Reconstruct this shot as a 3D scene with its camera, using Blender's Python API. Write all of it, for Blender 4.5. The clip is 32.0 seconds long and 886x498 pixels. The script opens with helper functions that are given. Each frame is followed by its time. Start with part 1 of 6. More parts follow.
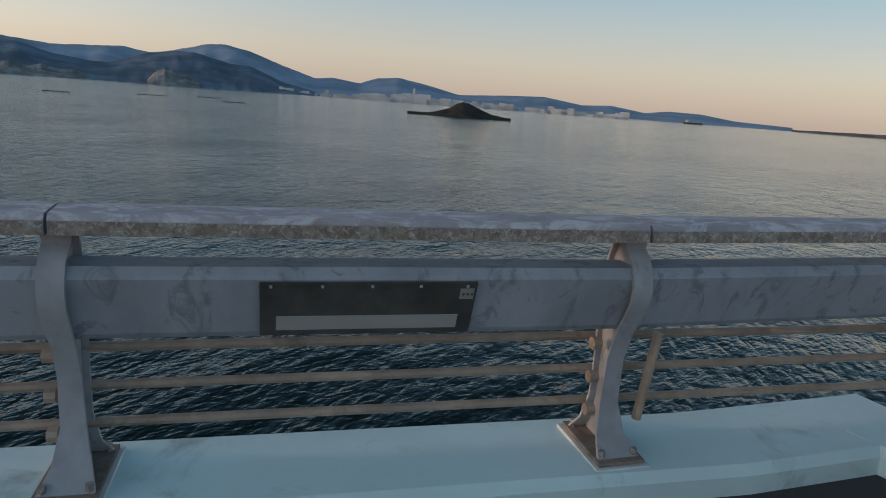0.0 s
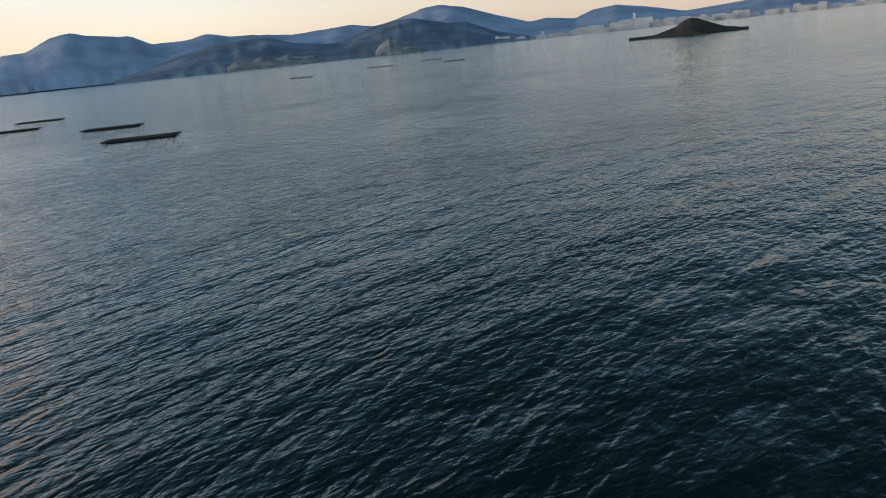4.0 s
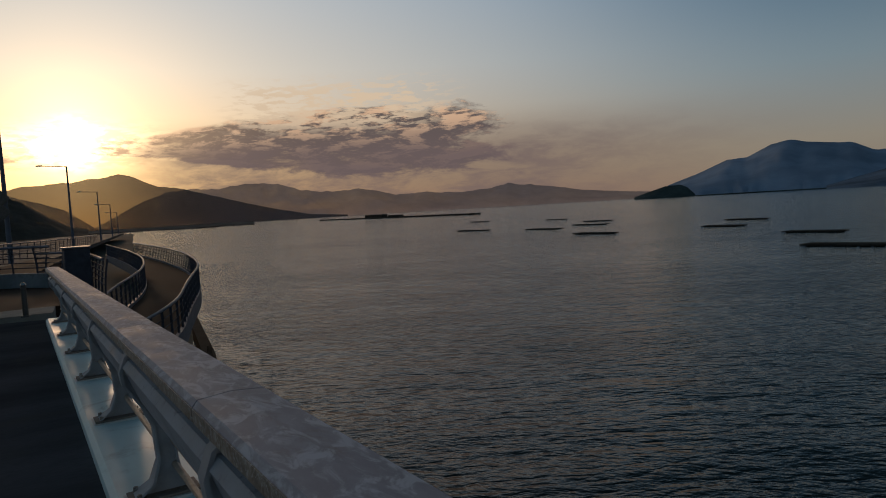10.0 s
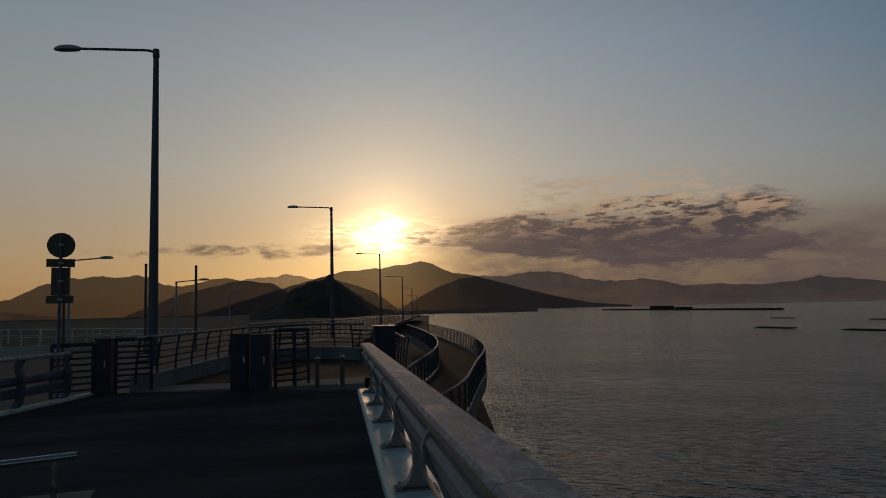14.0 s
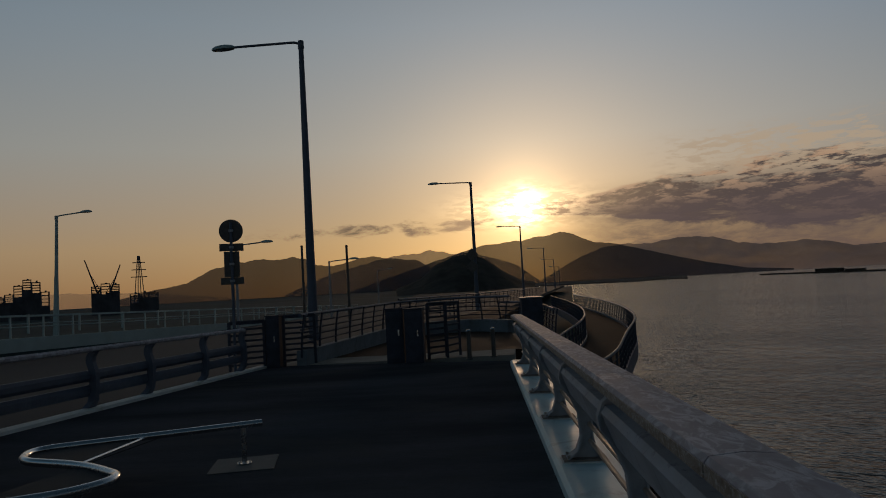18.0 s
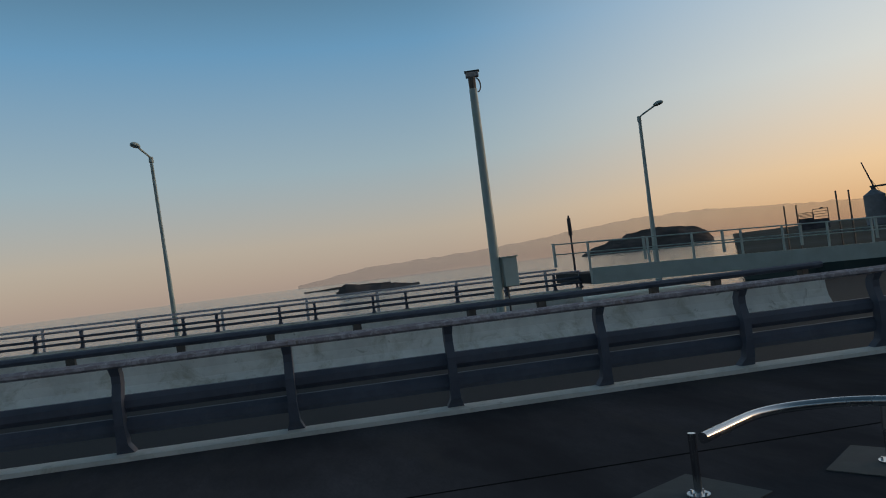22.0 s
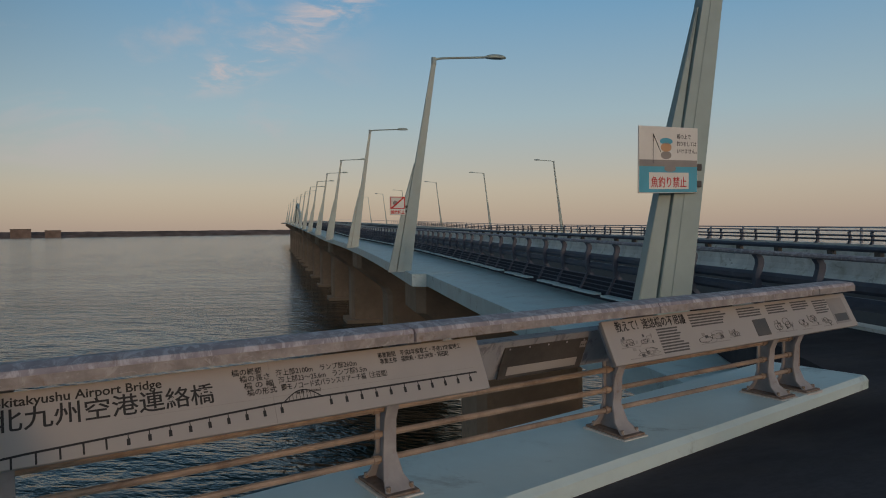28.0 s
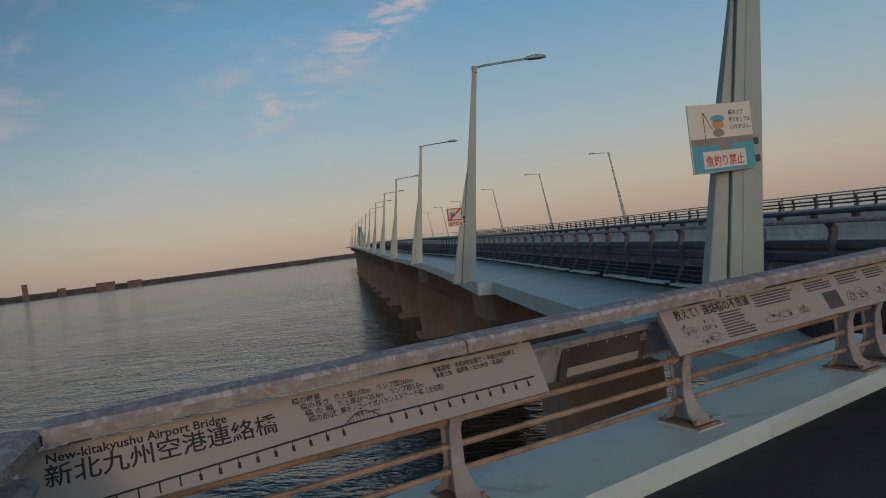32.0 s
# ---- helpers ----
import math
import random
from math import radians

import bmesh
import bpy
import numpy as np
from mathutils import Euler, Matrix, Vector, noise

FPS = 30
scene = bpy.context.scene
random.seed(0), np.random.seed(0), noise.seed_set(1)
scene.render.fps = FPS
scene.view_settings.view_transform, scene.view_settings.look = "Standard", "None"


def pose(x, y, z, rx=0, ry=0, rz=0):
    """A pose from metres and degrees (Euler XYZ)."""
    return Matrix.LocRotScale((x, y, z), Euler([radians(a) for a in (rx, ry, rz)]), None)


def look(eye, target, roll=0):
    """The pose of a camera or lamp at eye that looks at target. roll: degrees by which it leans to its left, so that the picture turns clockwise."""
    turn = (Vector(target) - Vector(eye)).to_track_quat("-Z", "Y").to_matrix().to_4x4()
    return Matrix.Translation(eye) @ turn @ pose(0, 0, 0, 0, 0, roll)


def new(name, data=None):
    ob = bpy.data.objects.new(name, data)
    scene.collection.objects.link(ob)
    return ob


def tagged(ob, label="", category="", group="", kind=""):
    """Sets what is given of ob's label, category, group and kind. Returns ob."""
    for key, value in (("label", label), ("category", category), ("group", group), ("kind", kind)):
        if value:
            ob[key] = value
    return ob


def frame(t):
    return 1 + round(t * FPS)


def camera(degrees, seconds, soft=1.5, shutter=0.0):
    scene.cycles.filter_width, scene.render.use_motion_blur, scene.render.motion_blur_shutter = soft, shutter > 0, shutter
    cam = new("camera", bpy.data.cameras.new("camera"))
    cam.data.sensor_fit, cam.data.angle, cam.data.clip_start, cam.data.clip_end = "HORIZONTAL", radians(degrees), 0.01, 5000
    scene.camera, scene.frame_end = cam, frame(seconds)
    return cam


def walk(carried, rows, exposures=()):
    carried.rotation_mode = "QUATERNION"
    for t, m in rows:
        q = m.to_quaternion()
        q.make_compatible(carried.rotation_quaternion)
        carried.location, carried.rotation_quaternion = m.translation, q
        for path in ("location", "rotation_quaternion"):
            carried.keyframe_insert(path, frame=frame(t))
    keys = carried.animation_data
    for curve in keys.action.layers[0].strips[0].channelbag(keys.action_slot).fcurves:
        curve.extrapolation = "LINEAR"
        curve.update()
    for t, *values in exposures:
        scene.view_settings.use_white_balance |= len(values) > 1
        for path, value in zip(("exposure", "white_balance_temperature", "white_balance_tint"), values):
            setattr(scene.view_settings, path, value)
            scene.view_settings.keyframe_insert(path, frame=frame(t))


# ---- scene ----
cam = camera(65.6, 32.0, soft=1.0)
PATH = [
    (0, (1.964, -2.259, 1.542), (2.443, -0.363, 1.124), 4.3),
    (0.5, (2.125, -1.977, 1.527), (2.58, -0.073, 1.116), -0.7),
    (1, (2.169, -1.768, 1.529), (2.702, 0.095, 1.032), -5.6),
    (1.5, (2.091, -1.489, 1.541), (2.921, 0.259, 1.037), -3.2),
    (2, (2.067, -1.231, 1.554), (2.841, 0.539, 1.036), -3.4),
    (2.5, (2.162, -0.966, 1.599), (2.508, 0.948, 1.133), -10.0),
    (3, (2.315, -0.755, 1.611), (2.556, 1.179, 1.16), -8.4),
    (3.5, (2.193, -0.585, 1.674), (2.346, 1.358, 1.227), -6.2),
    (4, (1.951, -0.439, 1.75), (1.759, 1.47, 1.184), -6.1),
    (4.5, (1.682, -0.315, 1.802), (1.284, 1.556, 1.219), -3.9),
    (6.5, (0.668, -0.081, 1.873), (0.007, 1.706, 1.266), -0.7),
    (7, (0.503, -0.22, 1.894), (-0.245, 1.532, 1.284), -1.6),
    (7.5, (0.439, -0.433, 1.916), (-0.46, 1.257, 1.337), -3.3),
    (8, (0.336, -0.449, 1.923), (-0.745, 1.158, 1.423), -4.6),
    (8.5, (0.2, -0.499, 1.822), (-1.059, 1.007, 1.438), -4.8),
    (9, (0.325, -0.445, 1.755), (-0.978, 1.037, 1.43), -4.2),
    (9.5, (0.774, -0.312, 1.769), (-0.652, 1.07, 1.532), -1.9),
    (10, (1.446, -0.415, 1.648), (-0.253, 0.633, 1.528), -3.4),
    (10.5, (1.418, -0.291, 1.64), (-0.293, 0.738, 1.527), -5.7),
    (11, (1.453, -0.305, 1.646), (-0.319, 0.623, 1.597), -6.5),
    (11.5, (1.439, -0.387, 1.656), (-0.414, 0.365, 1.67), -5.5),
    (12, (1.44, -0.45, 1.664), (-0.49, 0.067, 1.747), -3.7),
    (12.5, (1.432, -0.467, 1.665), (-0.527, -0.091, 1.797), -2.4),
    (13, (1.463, -0.481, 1.67), (-0.505, -0.163, 1.828), -1.5),
    (13.5, (1.473, -0.483, 1.67), (-0.496, -0.18, 1.841), -1.5),
    (14, (1.479, -0.487, 1.672), (-0.491, -0.182, 1.843), -1.4),
    (14.5, (1.445, -0.482, 1.663), (-0.524, -0.172, 1.832), -1.6),
    (16.5, (1.454, -0.478, 1.666), (-0.501, -0.089, 1.828), -0.5),
    (17, (1.447, -0.479, 1.659), (-0.507, -0.085, 1.817), -0.5),
    (17.5, (1.446, -0.528, 1.663), (-0.545, -0.397, 1.804), -1.2),
    (18, (1.386, -0.639, 1.654), (-0.609, -0.74, 1.762), -3.2),
    (18.5, (1.383, -0.787, 1.647), (-0.595, -1.057, 1.759), -2.4),
    (19, (1.387, -0.859, 1.645), (-0.55, -1.349, 1.738), -2.0),
    (19.5, (1.425, -0.882, 1.66), (-0.366, -1.768, 1.75), -1.4),
    (20, (1.385, -0.872, 1.659), (-0.255, -2.011, 1.769), -2.1),
    (20.5, (1.305, -0.899, 1.644), (-0.221, -2.185, 1.764), -2.6),
    (21, (1.304, -0.913, 1.65), (0.112, -2.513, 1.784), -3.8),
    (21.5, (1.324, -0.976, 1.643), (0.49, -2.792, 1.702), -7.4),
    (22, (1.523, -0.914, 1.67), (0.965, -2.833, 1.726), -7.2),
    (22.5, (1.702, -0.935, 1.662), (1.504, -2.924, 1.739), -6.3),
    (23, (1.775, -0.908, 1.653), (2.088, -2.882, 1.708), -6.1),
    (23.5, (1.739, -0.903, 1.646), (2.427, -2.781, 1.657), -7.4),
    (24, (1.786, -0.846, 1.655), (2.863, -2.53, 1.693), -8.0),
    (24.5, (1.862, -0.784, 1.661), (3.209, -2.262, 1.675), -6.2),
    (25, (1.896, -0.744, 1.66), (3.405, -2.057, 1.658), -3.4),
    (25.5, (1.962, -0.708, 1.663), (3.605, -1.846, 1.616), -3.3),
    (27.5, (1.916, -0.759, 1.683), (3.759, -1.533, 1.623), -2.5),
    (28, (1.931, -0.703, 1.682), (3.807, -1.394, 1.624), -0.7),
    (28.5, (1.89, -0.679, 1.687), (3.792, -1.297, 1.669), -0.2),
    (29, (1.866, -0.678, 1.693), (3.805, -1.169, 1.716), -0.2),
    (29.5, (1.877, -0.678, 1.684), (3.839, -1.063, 1.728), -1.9),
    (30, (1.87, -0.69, 1.698), (3.842, -1.022, 1.734), -4.9),
    (30.5, (1.885, -0.702, 1.695), (3.857, -1.034, 1.728), -6.6),
    (31, (1.92, -0.714, 1.696), (3.888, -1.071, 1.714), -7.1),
    (31.5, (1.922, -0.738, 1.694), (3.868, -1.201, 1.685), -7.3),
    (32, (1.871, -0.807, 1.685), (3.804, -1.323, 1.667), -7.5),
]
EXPOSURES = [(0, 0.85), (1, 1.1), (2, 1.05), (2.6, 0.55), (3, 0.4), (3.5, 0.85), (4, 1.25), (5, 1.35), (6.5, 1.4), (7.5, 0.95), (8.5, 0.25), (9.5, -0.35), (10, -0.75), (11.5, -1.15), (13, -1.4), (17, -1.45), (18.5, -1.45), (20, -1.2), (21, -0.75), (22, -0.05), (23, 0.0), (25, 0.0), (28, -0.1), (30, -0.15), (32, -0.15)]
walk(cam, [(t, look(eye, target, roll)) for t, eye, target, roll in PATH], EXPOSURES)

# ---------------------------------------------------------------- sky and sun
SUN_AZ = radians(176.0)
SUN_EL = radians(6.2)
SUN_DIR = Vector((math.cos(SUN_EL) * math.cos(SUN_AZ), math.cos(SUN_EL) * math.sin(SUN_AZ), math.sin(SUN_EL)))


class Graph:
    """Short-hand for building node trees."""

    def __init__(self, tree):
        self.tree = tree
        self.tree.nodes.clear()

    def add(self, kind, **inputs):
        return self.fill(self.tree.nodes.new(kind), **inputs)

    def fill(self, node, **inputs):
        for key, value in inputs.items():
            key = int(key[1:]) if key[0] == "i" and key[1:].isdigit() else key.replace("_", " ")
            if isinstance(value, bpy.types.NodeSocket):
                self.tree.links.new(value, node.inputs[key])
            else:
                node.inputs[key].default_value = value
        return node

    def math(self, op, a, b=0.0):
        node = self.tree.nodes.new("ShaderNodeMath")
        node.operation = op
        return self.fill(node, i0=a, i1=b).outputs[0]

    def dot(self, a, b):
        node = self.tree.nodes.new("ShaderNodeVectorMath")
        node.operation = "DOT_PRODUCT"
        return self.fill(node, i0=a, i1=b).outputs["Value"]

    def span(self, value, a, b, c=0.0, d=1.0):
        if a > b:
            a, b, c, d = b, a, d, c
        node = self.tree.nodes.new("ShaderNodeMapRange")
        node.interpolation_type = "SMOOTHSTEP"
        return self.fill(node, i0=value, i1=a, i2=b, i3=c, i4=d).outputs[0]

    def mix(self, fac, a, b, blend="MIX"):
        node = self.tree.nodes.new("ShaderNodeMix")
        node.data_type, node.blend_type = "RGBA", blend
        return self.fill(node, i0=fac, i6=a, i7=b).outputs[2]

    def ramp(self, fac, stops):
        node = self.add("ShaderNodeValToRGB", i0=fac)
        el = node.color_ramp.elements
        while len(el) > 1:
            el.remove(el[-1])
        el[0].position, el[0].color = stops[0][0], (*stops[0][1], 1)
        for at, col in stops[1:]:
            e = el.new(at)
            e.color = (*col, 1)
        return node.outputs[0]

    def noise(self, vector, scale, detail=4.0, rough=0.55, distortion=0.0):
        return self.add("ShaderNodeTexNoise", i0=vector, Scale=scale, Detail=detail, Roughness=rough, Distortion=distortion).outputs[0]


def build_world():
    world = bpy.data.worlds.new("evening_sky")
    world.use_nodes = True
    scene.world = world
    g = Graph(world.node_tree)
    way = g.add("ShaderNodeTexCoord").outputs["Generated"]
    sep = g.add("ShaderNodeSeparateXYZ", i0=way).outputs
    up = g.math("MAXIMUM", sep[2], 0.0)
    toward = g.dot(way, tuple(SUN_DIR))
    flat = g.dot(way, (math.cos(SUN_AZ), math.sin(SUN_AZ), 0))
    away = g.ramp(up, [(0.0, (0.41, 0.32, 0.275)), (0.06, (0.45, 0.385, 0.335)), (0.16, (0.31, 0.41, 0.47)), (0.32, (0.13, 0.31, 0.50)), (0.43, (0.072, 0.165, 0.25)), (0.6, (0.028, 0.070, 0.105)), (1.0, (0.02, 0.050, 0.080))])
    west = g.ramp(up, [(0.0, (0.64, 0.33, 0.16)), (0.07, (0.90, 0.57, 0.31)), (0.2, (0.80, 0.76, 0.68)), (0.36, (0.60, 0.70, 0.78)), (0.6, (0.34, 0.42, 0.52)), (1.0, (0.03, 0.07, 0.13))])
    side = g.span(g.math("SUBTRACT", flat, g.math("MULTIPLY", sep[1], 0.18)), 0.34, 1.03)
    sky = g.mix(side, away, west)
    sky = g.mix(g.span(sep[1], 0.1, 0.8), sky, g.mix(1.0, sky, (0.80, 0.82, 0.84, 1), "MULTIPLY"))
    bay = g.math("MULTIPLY", g.span(g.dot(way, (-0.80, 0.60, 0.0)), 0.45, 1.0), g.span(up, 0.04, 0.20))
    sky = g.mix(bay, sky, g.mix(1.0, sky, (1.26, 1.23, 1.25, 1), "MULTIPLY"))
    dim = g.span(g.dot(way, (0.5, 0.866, 0.0)), 0.55, 0.95)
    sky = g.mix(dim, sky, g.mix(1.0, sky, (0.80, 0.81, 0.83, 1), "MULTIPLY"))
    # the high sky in the north is already dusky
    dusky = g.math("MULTIPLY", g.span(g.dot(way, (0.35, 0.94, 0.0)), 0.25, 0.8), g.span(up, 0.05, 0.40))
    sky = g.mix(dusky, sky, g.mix(1.0, sky, (0.34, 0.37, 0.39, 1), "MULTIPLY"))
    air = world.node_tree.nodes.new("ShaderNodeTexSky")
    air.sky_type, air.sun_disc, air.sun_elevation, air.sun_rotation = "NISHITA", False, SUN_EL, math.pi / 2 - SUN_AZ
    nishita = air.outputs[0]
    sky = g.mix(0.03, sky, nishita, "ADD")
    # glow round the sun, which stands behind thin cloud
    glow = g.math("POWER", g.math("MAXIMUM", toward, 0.0), 90.0)
    core = g.math("POWER", g.math("MAXIMUM", toward, 0.0), 5200.0)
    halo = g.math("POWER", g.math("MAXIMUM", toward, 0.0), 620.0)
    sky = g.mix(g.math("MULTIPLY", glow, 0.6), sky, (1.15, 0.78, 0.44, 1), "ADD")
    sky = g.mix(halo, sky, (1.9, 1.25, 0.62, 1), "ADD")
    # cloud bank beside the sun and thin streaks on its other side
    flatten = g.add("ShaderNodeMapping", i0=way, Scale=(6.0, 6.0, 22.0)).outputs[0]
    sunward = g.add("ShaderNodeMapping", i0=way, Scale=(6.0, 6.0, 22.0), Location=(-0.10, -0.10, 0.16)).outputs[0]
    billow = g.noise(flatten, 2.2, 9.0, 0.66, 0.3)
    ahead = g.noise(sunward, 2.2, 9.0, 0.66, 0.3)
    fleck = g.noise(flatten, 7.0, 6.0, 0.6, 0.2)
    cell = g.noise(g.add("ShaderNodeMapping", i0=way, Scale=(14.0, 14.0, 60.0)).outputs[0], 2.4, 5.0, 0.6, 0.2)
    north = g.dot(way, (-math.sin(SUN_AZ), math.cos(SUN_AZ), 0))
    inside = g.math("MULTIPLY", g.span(north, -0.60, -0.46), g.span(north, 0.0, -0.05))
    half = g.span(north, -0.03, -0.36, 0.012, 0.056)
    height = g.math("DIVIDE", g.math("SUBTRACT", sep[2], g.span(north, -0.02, -0.5, 0.103, 0.100)), half)
    band = g.math("MULTIPLY", g.span(height, -1.15, -0.55), g.span(height, 1.25, 0.45))
    front = g.span(flat, 0.2, 0.6)
    cover = g.math("MULTIPLY", g.math("MULTIPLY", inside, band), front)
    streak_y = g.math("DIVIDE", g.math("SUBTRACT", sep[2], 0.088), 0.022)
    streak = g.math("MULTIPLY", g.math("MULTIPLY", g.span(north, -0.02, 0.05), g.span(north, 0.50, 0.2)), g.math("MULTIPLY", g.span(streak_y, -1.0, -0.2), g.span(streak_y, 1.0, 0.1)))
    cover = g.math("MAXIMUM", cover, g.math("MULTIPLY", g.math("MULTIPLY", streak, front), 0.55))
    thick = g.span(g.math("ADD", billow, g.math("MULTIPLY", cover, 0.40)), 0.62, 0.82)
    thick = g.math("MULTIPLY", thick, g.span(cover, 0.02, 0.3))
    # flecks of high cloud over the bank's far part
    crown = g.math("MULTIPLY", g.math("MULTIPLY", g.span(north, -0.16, -0.24), g.span(north, -0.52, -0.40)), g.math("MULTIPLY", g.span(sep[2], 0.105, 0.13), g.span(sep[2], 0.20, 0.165)))
    crown = g.math("MULTIPLY", g.math("MULTIPLY", crown, front), g.span(g.math("ADD", cell, g.math("MULTIPLY", crown, 0.10)), 0.52, 0.64))
    edge = g.span(g.math("SUBTRACT", billow, ahead), -0.02, 0.10)
    lit = g.math("MULTIPLY", edge, g.span(height, -0.5, 0.5, 0.25, 1.0))
    lit = g.math("MAXIMUM", lit, g.math("MULTIPLY", g.span(fleck, 0.55, 0.70), g.span(height, -0.9, 0.9, 0.15, 0.8)))
    tint = g.mix(lit, (0.115, 0.092, 0.105, 1), (1.2, 0.76, 0.48, 1))
    tint = g.mix(g.math("MULTIPLY", glow, 0.9), tint, (1.3, 0.8, 0.4, 1), "ADD")
    sky = g.mix(g.math("MULTIPLY", thick, 0.9), sky, tint)
    sky = g.mix(g.math("MULTIPLY", crown, 0.85), sky, (1.25, 0.95, 0.66, 1))
    # thin haze sheet under and beside the bank
    low = g.math("MULTIPLY", g.math("MULTIPLY", g.span(north, -0.90, -0.55), g.span(north, 0.02, -0.16)), front)
    veil = g.math("MULTIPLY", low, g.span(sep[2], 0.145, 0.075))
    sky = g.mix(g.math("MULTIPLY", veil, g.span(billow, 0.35, 0.65, 0.60, 0.85)), sky, (0.27, 0.20, 0.205, 1))
    # soft clouds in the east
    wisp_at = g.add("ShaderNodeMapping", i0=way, Scale=(3.0, 3.0, 6.5), Location=(3.1, 0.4, 0.0)).outputs[0]
    wisp = g.span(g.noise(wisp_at, 2.0, 8.0, 0.6, 0.4), 0.48, 0.72)
    wisp = g.math("MULTIPLY", wisp, g.math("MULTIPLY", g.span(sep[2], 0.03, 0.14), g.span(sep[2], 0.42, 0.30)))
    east = g.math("MULTIPLY", g.span(sep[0], 0.6, 0.9), g.span(sep[1], -0.30, -0.05))
    sky = g.mix(g.math("MULTIPLY", g.math("MULTIPLY", wisp, east), 0.45), sky, (0.60, 0.52, 0.52, 1))
    # one long feathered cloud rising over the bridge
    feather = g.noise(g.add("ShaderNodeMapping", i0=way, Rotation=(radians(28), 0, 0), Scale=(5.0, 5.0, 16.0)).outputs[0], 2.6, 8.0, 0.62, 0.4)
    lean = g.math("SUBTRACT", sep[1], g.math("MULTIPLY", g.math("SUBTRACT", sep[2], 0.27), -1.5))
    plume = g.math("MULTIPLY", g.span(g.math("ABSOLUTE", g.math("SUBTRACT", lean, -0.14)), 0.085, 0.015), g.math("MULTIPLY", g.span(sep[2], 0.17, 0.21), g.span(sep[2], 0.44, 0.33)))
    plume = g.math("MULTIPLY", g.math("MULTIPLY", plume, g.span(sep[0], 0.5, 0.8)), g.span(feather, 0.42, 0.68))
    sky = g.mix(g.math("MULTIPLY", plume, 0.8), sky, (0.66, 0.56, 0.55, 1))
    broken = g.math("MULTIPLY", core, g.span(fleck, 0.38, 0.60, 0.12, 1.0))
    sky = g.mix(broken, sky, (20.0, 14.5, 8.0, 1), "ADD")
    # light breaking through the gaps in the cloud on either side of the sun
    across = g.math("POWER", g.math("DIVIDE", north, 0.070), 2.0)
    upright = g.math("POWER", g.math("DIVIDE", g.math("SUBTRACT", sep[2], 0.106), 0.020), 2.0)
    burst = g.math("MULTIPLY", g.math("EXPONENT", g.math("MULTIPLY", g.math("ADD", across, upright), -1.0)), front)
    sky = g.mix(g.math("MULTIPLY", burst, g.span(fleck, 0.40, 0.60, 0.05, 1.0)), sky, (5.0, 3.4, 1.7, 1), "ADD")
    back = g.add("ShaderNodeBackground", Color=sky, Strength=0.9)
    out = g.add("ShaderNodeOutputWorld", Surface=back.outputs[0])
    return out


build_world()
sun = new("sun", bpy.data.lights.new("sun", "SUN"))
sun.data.energy, sun.data.angle, sun.data.color = 0.55, radians(4.0), (1.0, 0.62, 0.36)
sun.matrix_world = look((0, 0, 60), Vector((0, 0, 60)) - SUN_DIR)


# ---------------------------------------------------------------- materials
def material(name, base, rough=0.6, metal=0.0, spec=0.5, vary=0.25, scale=3.0, fine=60.0, bump=0.1, stain=None, stain_amount=0.4, stain_scale=4.0, stretch=(1, 1, 1), per_piece=0.0, object_space=True, grain_depth=0.004, worn=None, worn_amount=0.5, worn_scale=6.0):
    """A worn surface: base colour varied at two scales, stains with their own shape, fine relief."""
    mat = bpy.data.materials.new(name)
    mat.use_nodes = True
    g = Graph(mat.node_tree)
    where = g.add("ShaderNodeTexCoord").outputs["Object" if object_space else "Generated"]
    where = g.add("ShaderNodeMapping", i0=where, Scale=stretch).outputs[0]
    coarse = g.noise(where, scale, 5.0, 0.6)
    grain = g.noise(where, fine, 3.0, 0.6)
    dark = tuple(c * (1 - vary) for c in base)
    light = tuple(min(c * (1 + vary), 1.0) for c in base)
    col = g.mix(g.span(coarse, 0.3, 0.7), (*dark, 1), (*light, 1))
    col = g.mix(g.math("MULTIPLY", g.span(grain, 0.35, 0.7), vary * 0.8), col, (*dark, 1))
    rgh = g.span(coarse, 0.25, 0.75, max(rough - 0.12, 0.02), min(rough + 0.12, 1.0))
    if stain:
        spots = g.noise(where, stain_scale, 7.0, 0.7, 0.6)
        spots = g.span(spots, 0.62 - stain_amount * 0.3, 0.74)
        col = g.mix(g.math("MULTIPLY", spots, 0.85), col, (*stain, 1))
    if worn:
        rubbed = g.noise(g.add("ShaderNodeMapping", i0=where, Location=(7.3, 2.1, 4.4)).outputs[0], worn_scale, 8.0, 0.68, 0.9)
        rubbed = g.span(rubbed, 0.64 - worn_amount * 0.24, 0.70 - worn_amount * 0.12)
        col = g.mix(g.math("MULTIPLY", rubbed, 0.8), col, (*worn, 1))
    if per_piece:
        rnd = g.add("ShaderNodeObjectInfo").outputs["Random"]
        col = g.mix(1.0, col, g.mix(rnd, (1 - per_piece,) * 3 + (1,), (1 + per_piece * 0.5,) * 3 + (1,)), "MULTIPLY")
    relief = g.add("ShaderNodeBump", Strength=bump, Distance=grain_depth, Height=grain)
    bsdf = g.add("ShaderNodeBsdfPrincipled", Base_Color=col, Roughness=rgh, Metallic=metal, Specular_IOR_Level=spec, Normal=relief.outputs[0])
    g.add("ShaderNodeOutputMaterial", Surface=bsdf.outputs[0])
    return mat


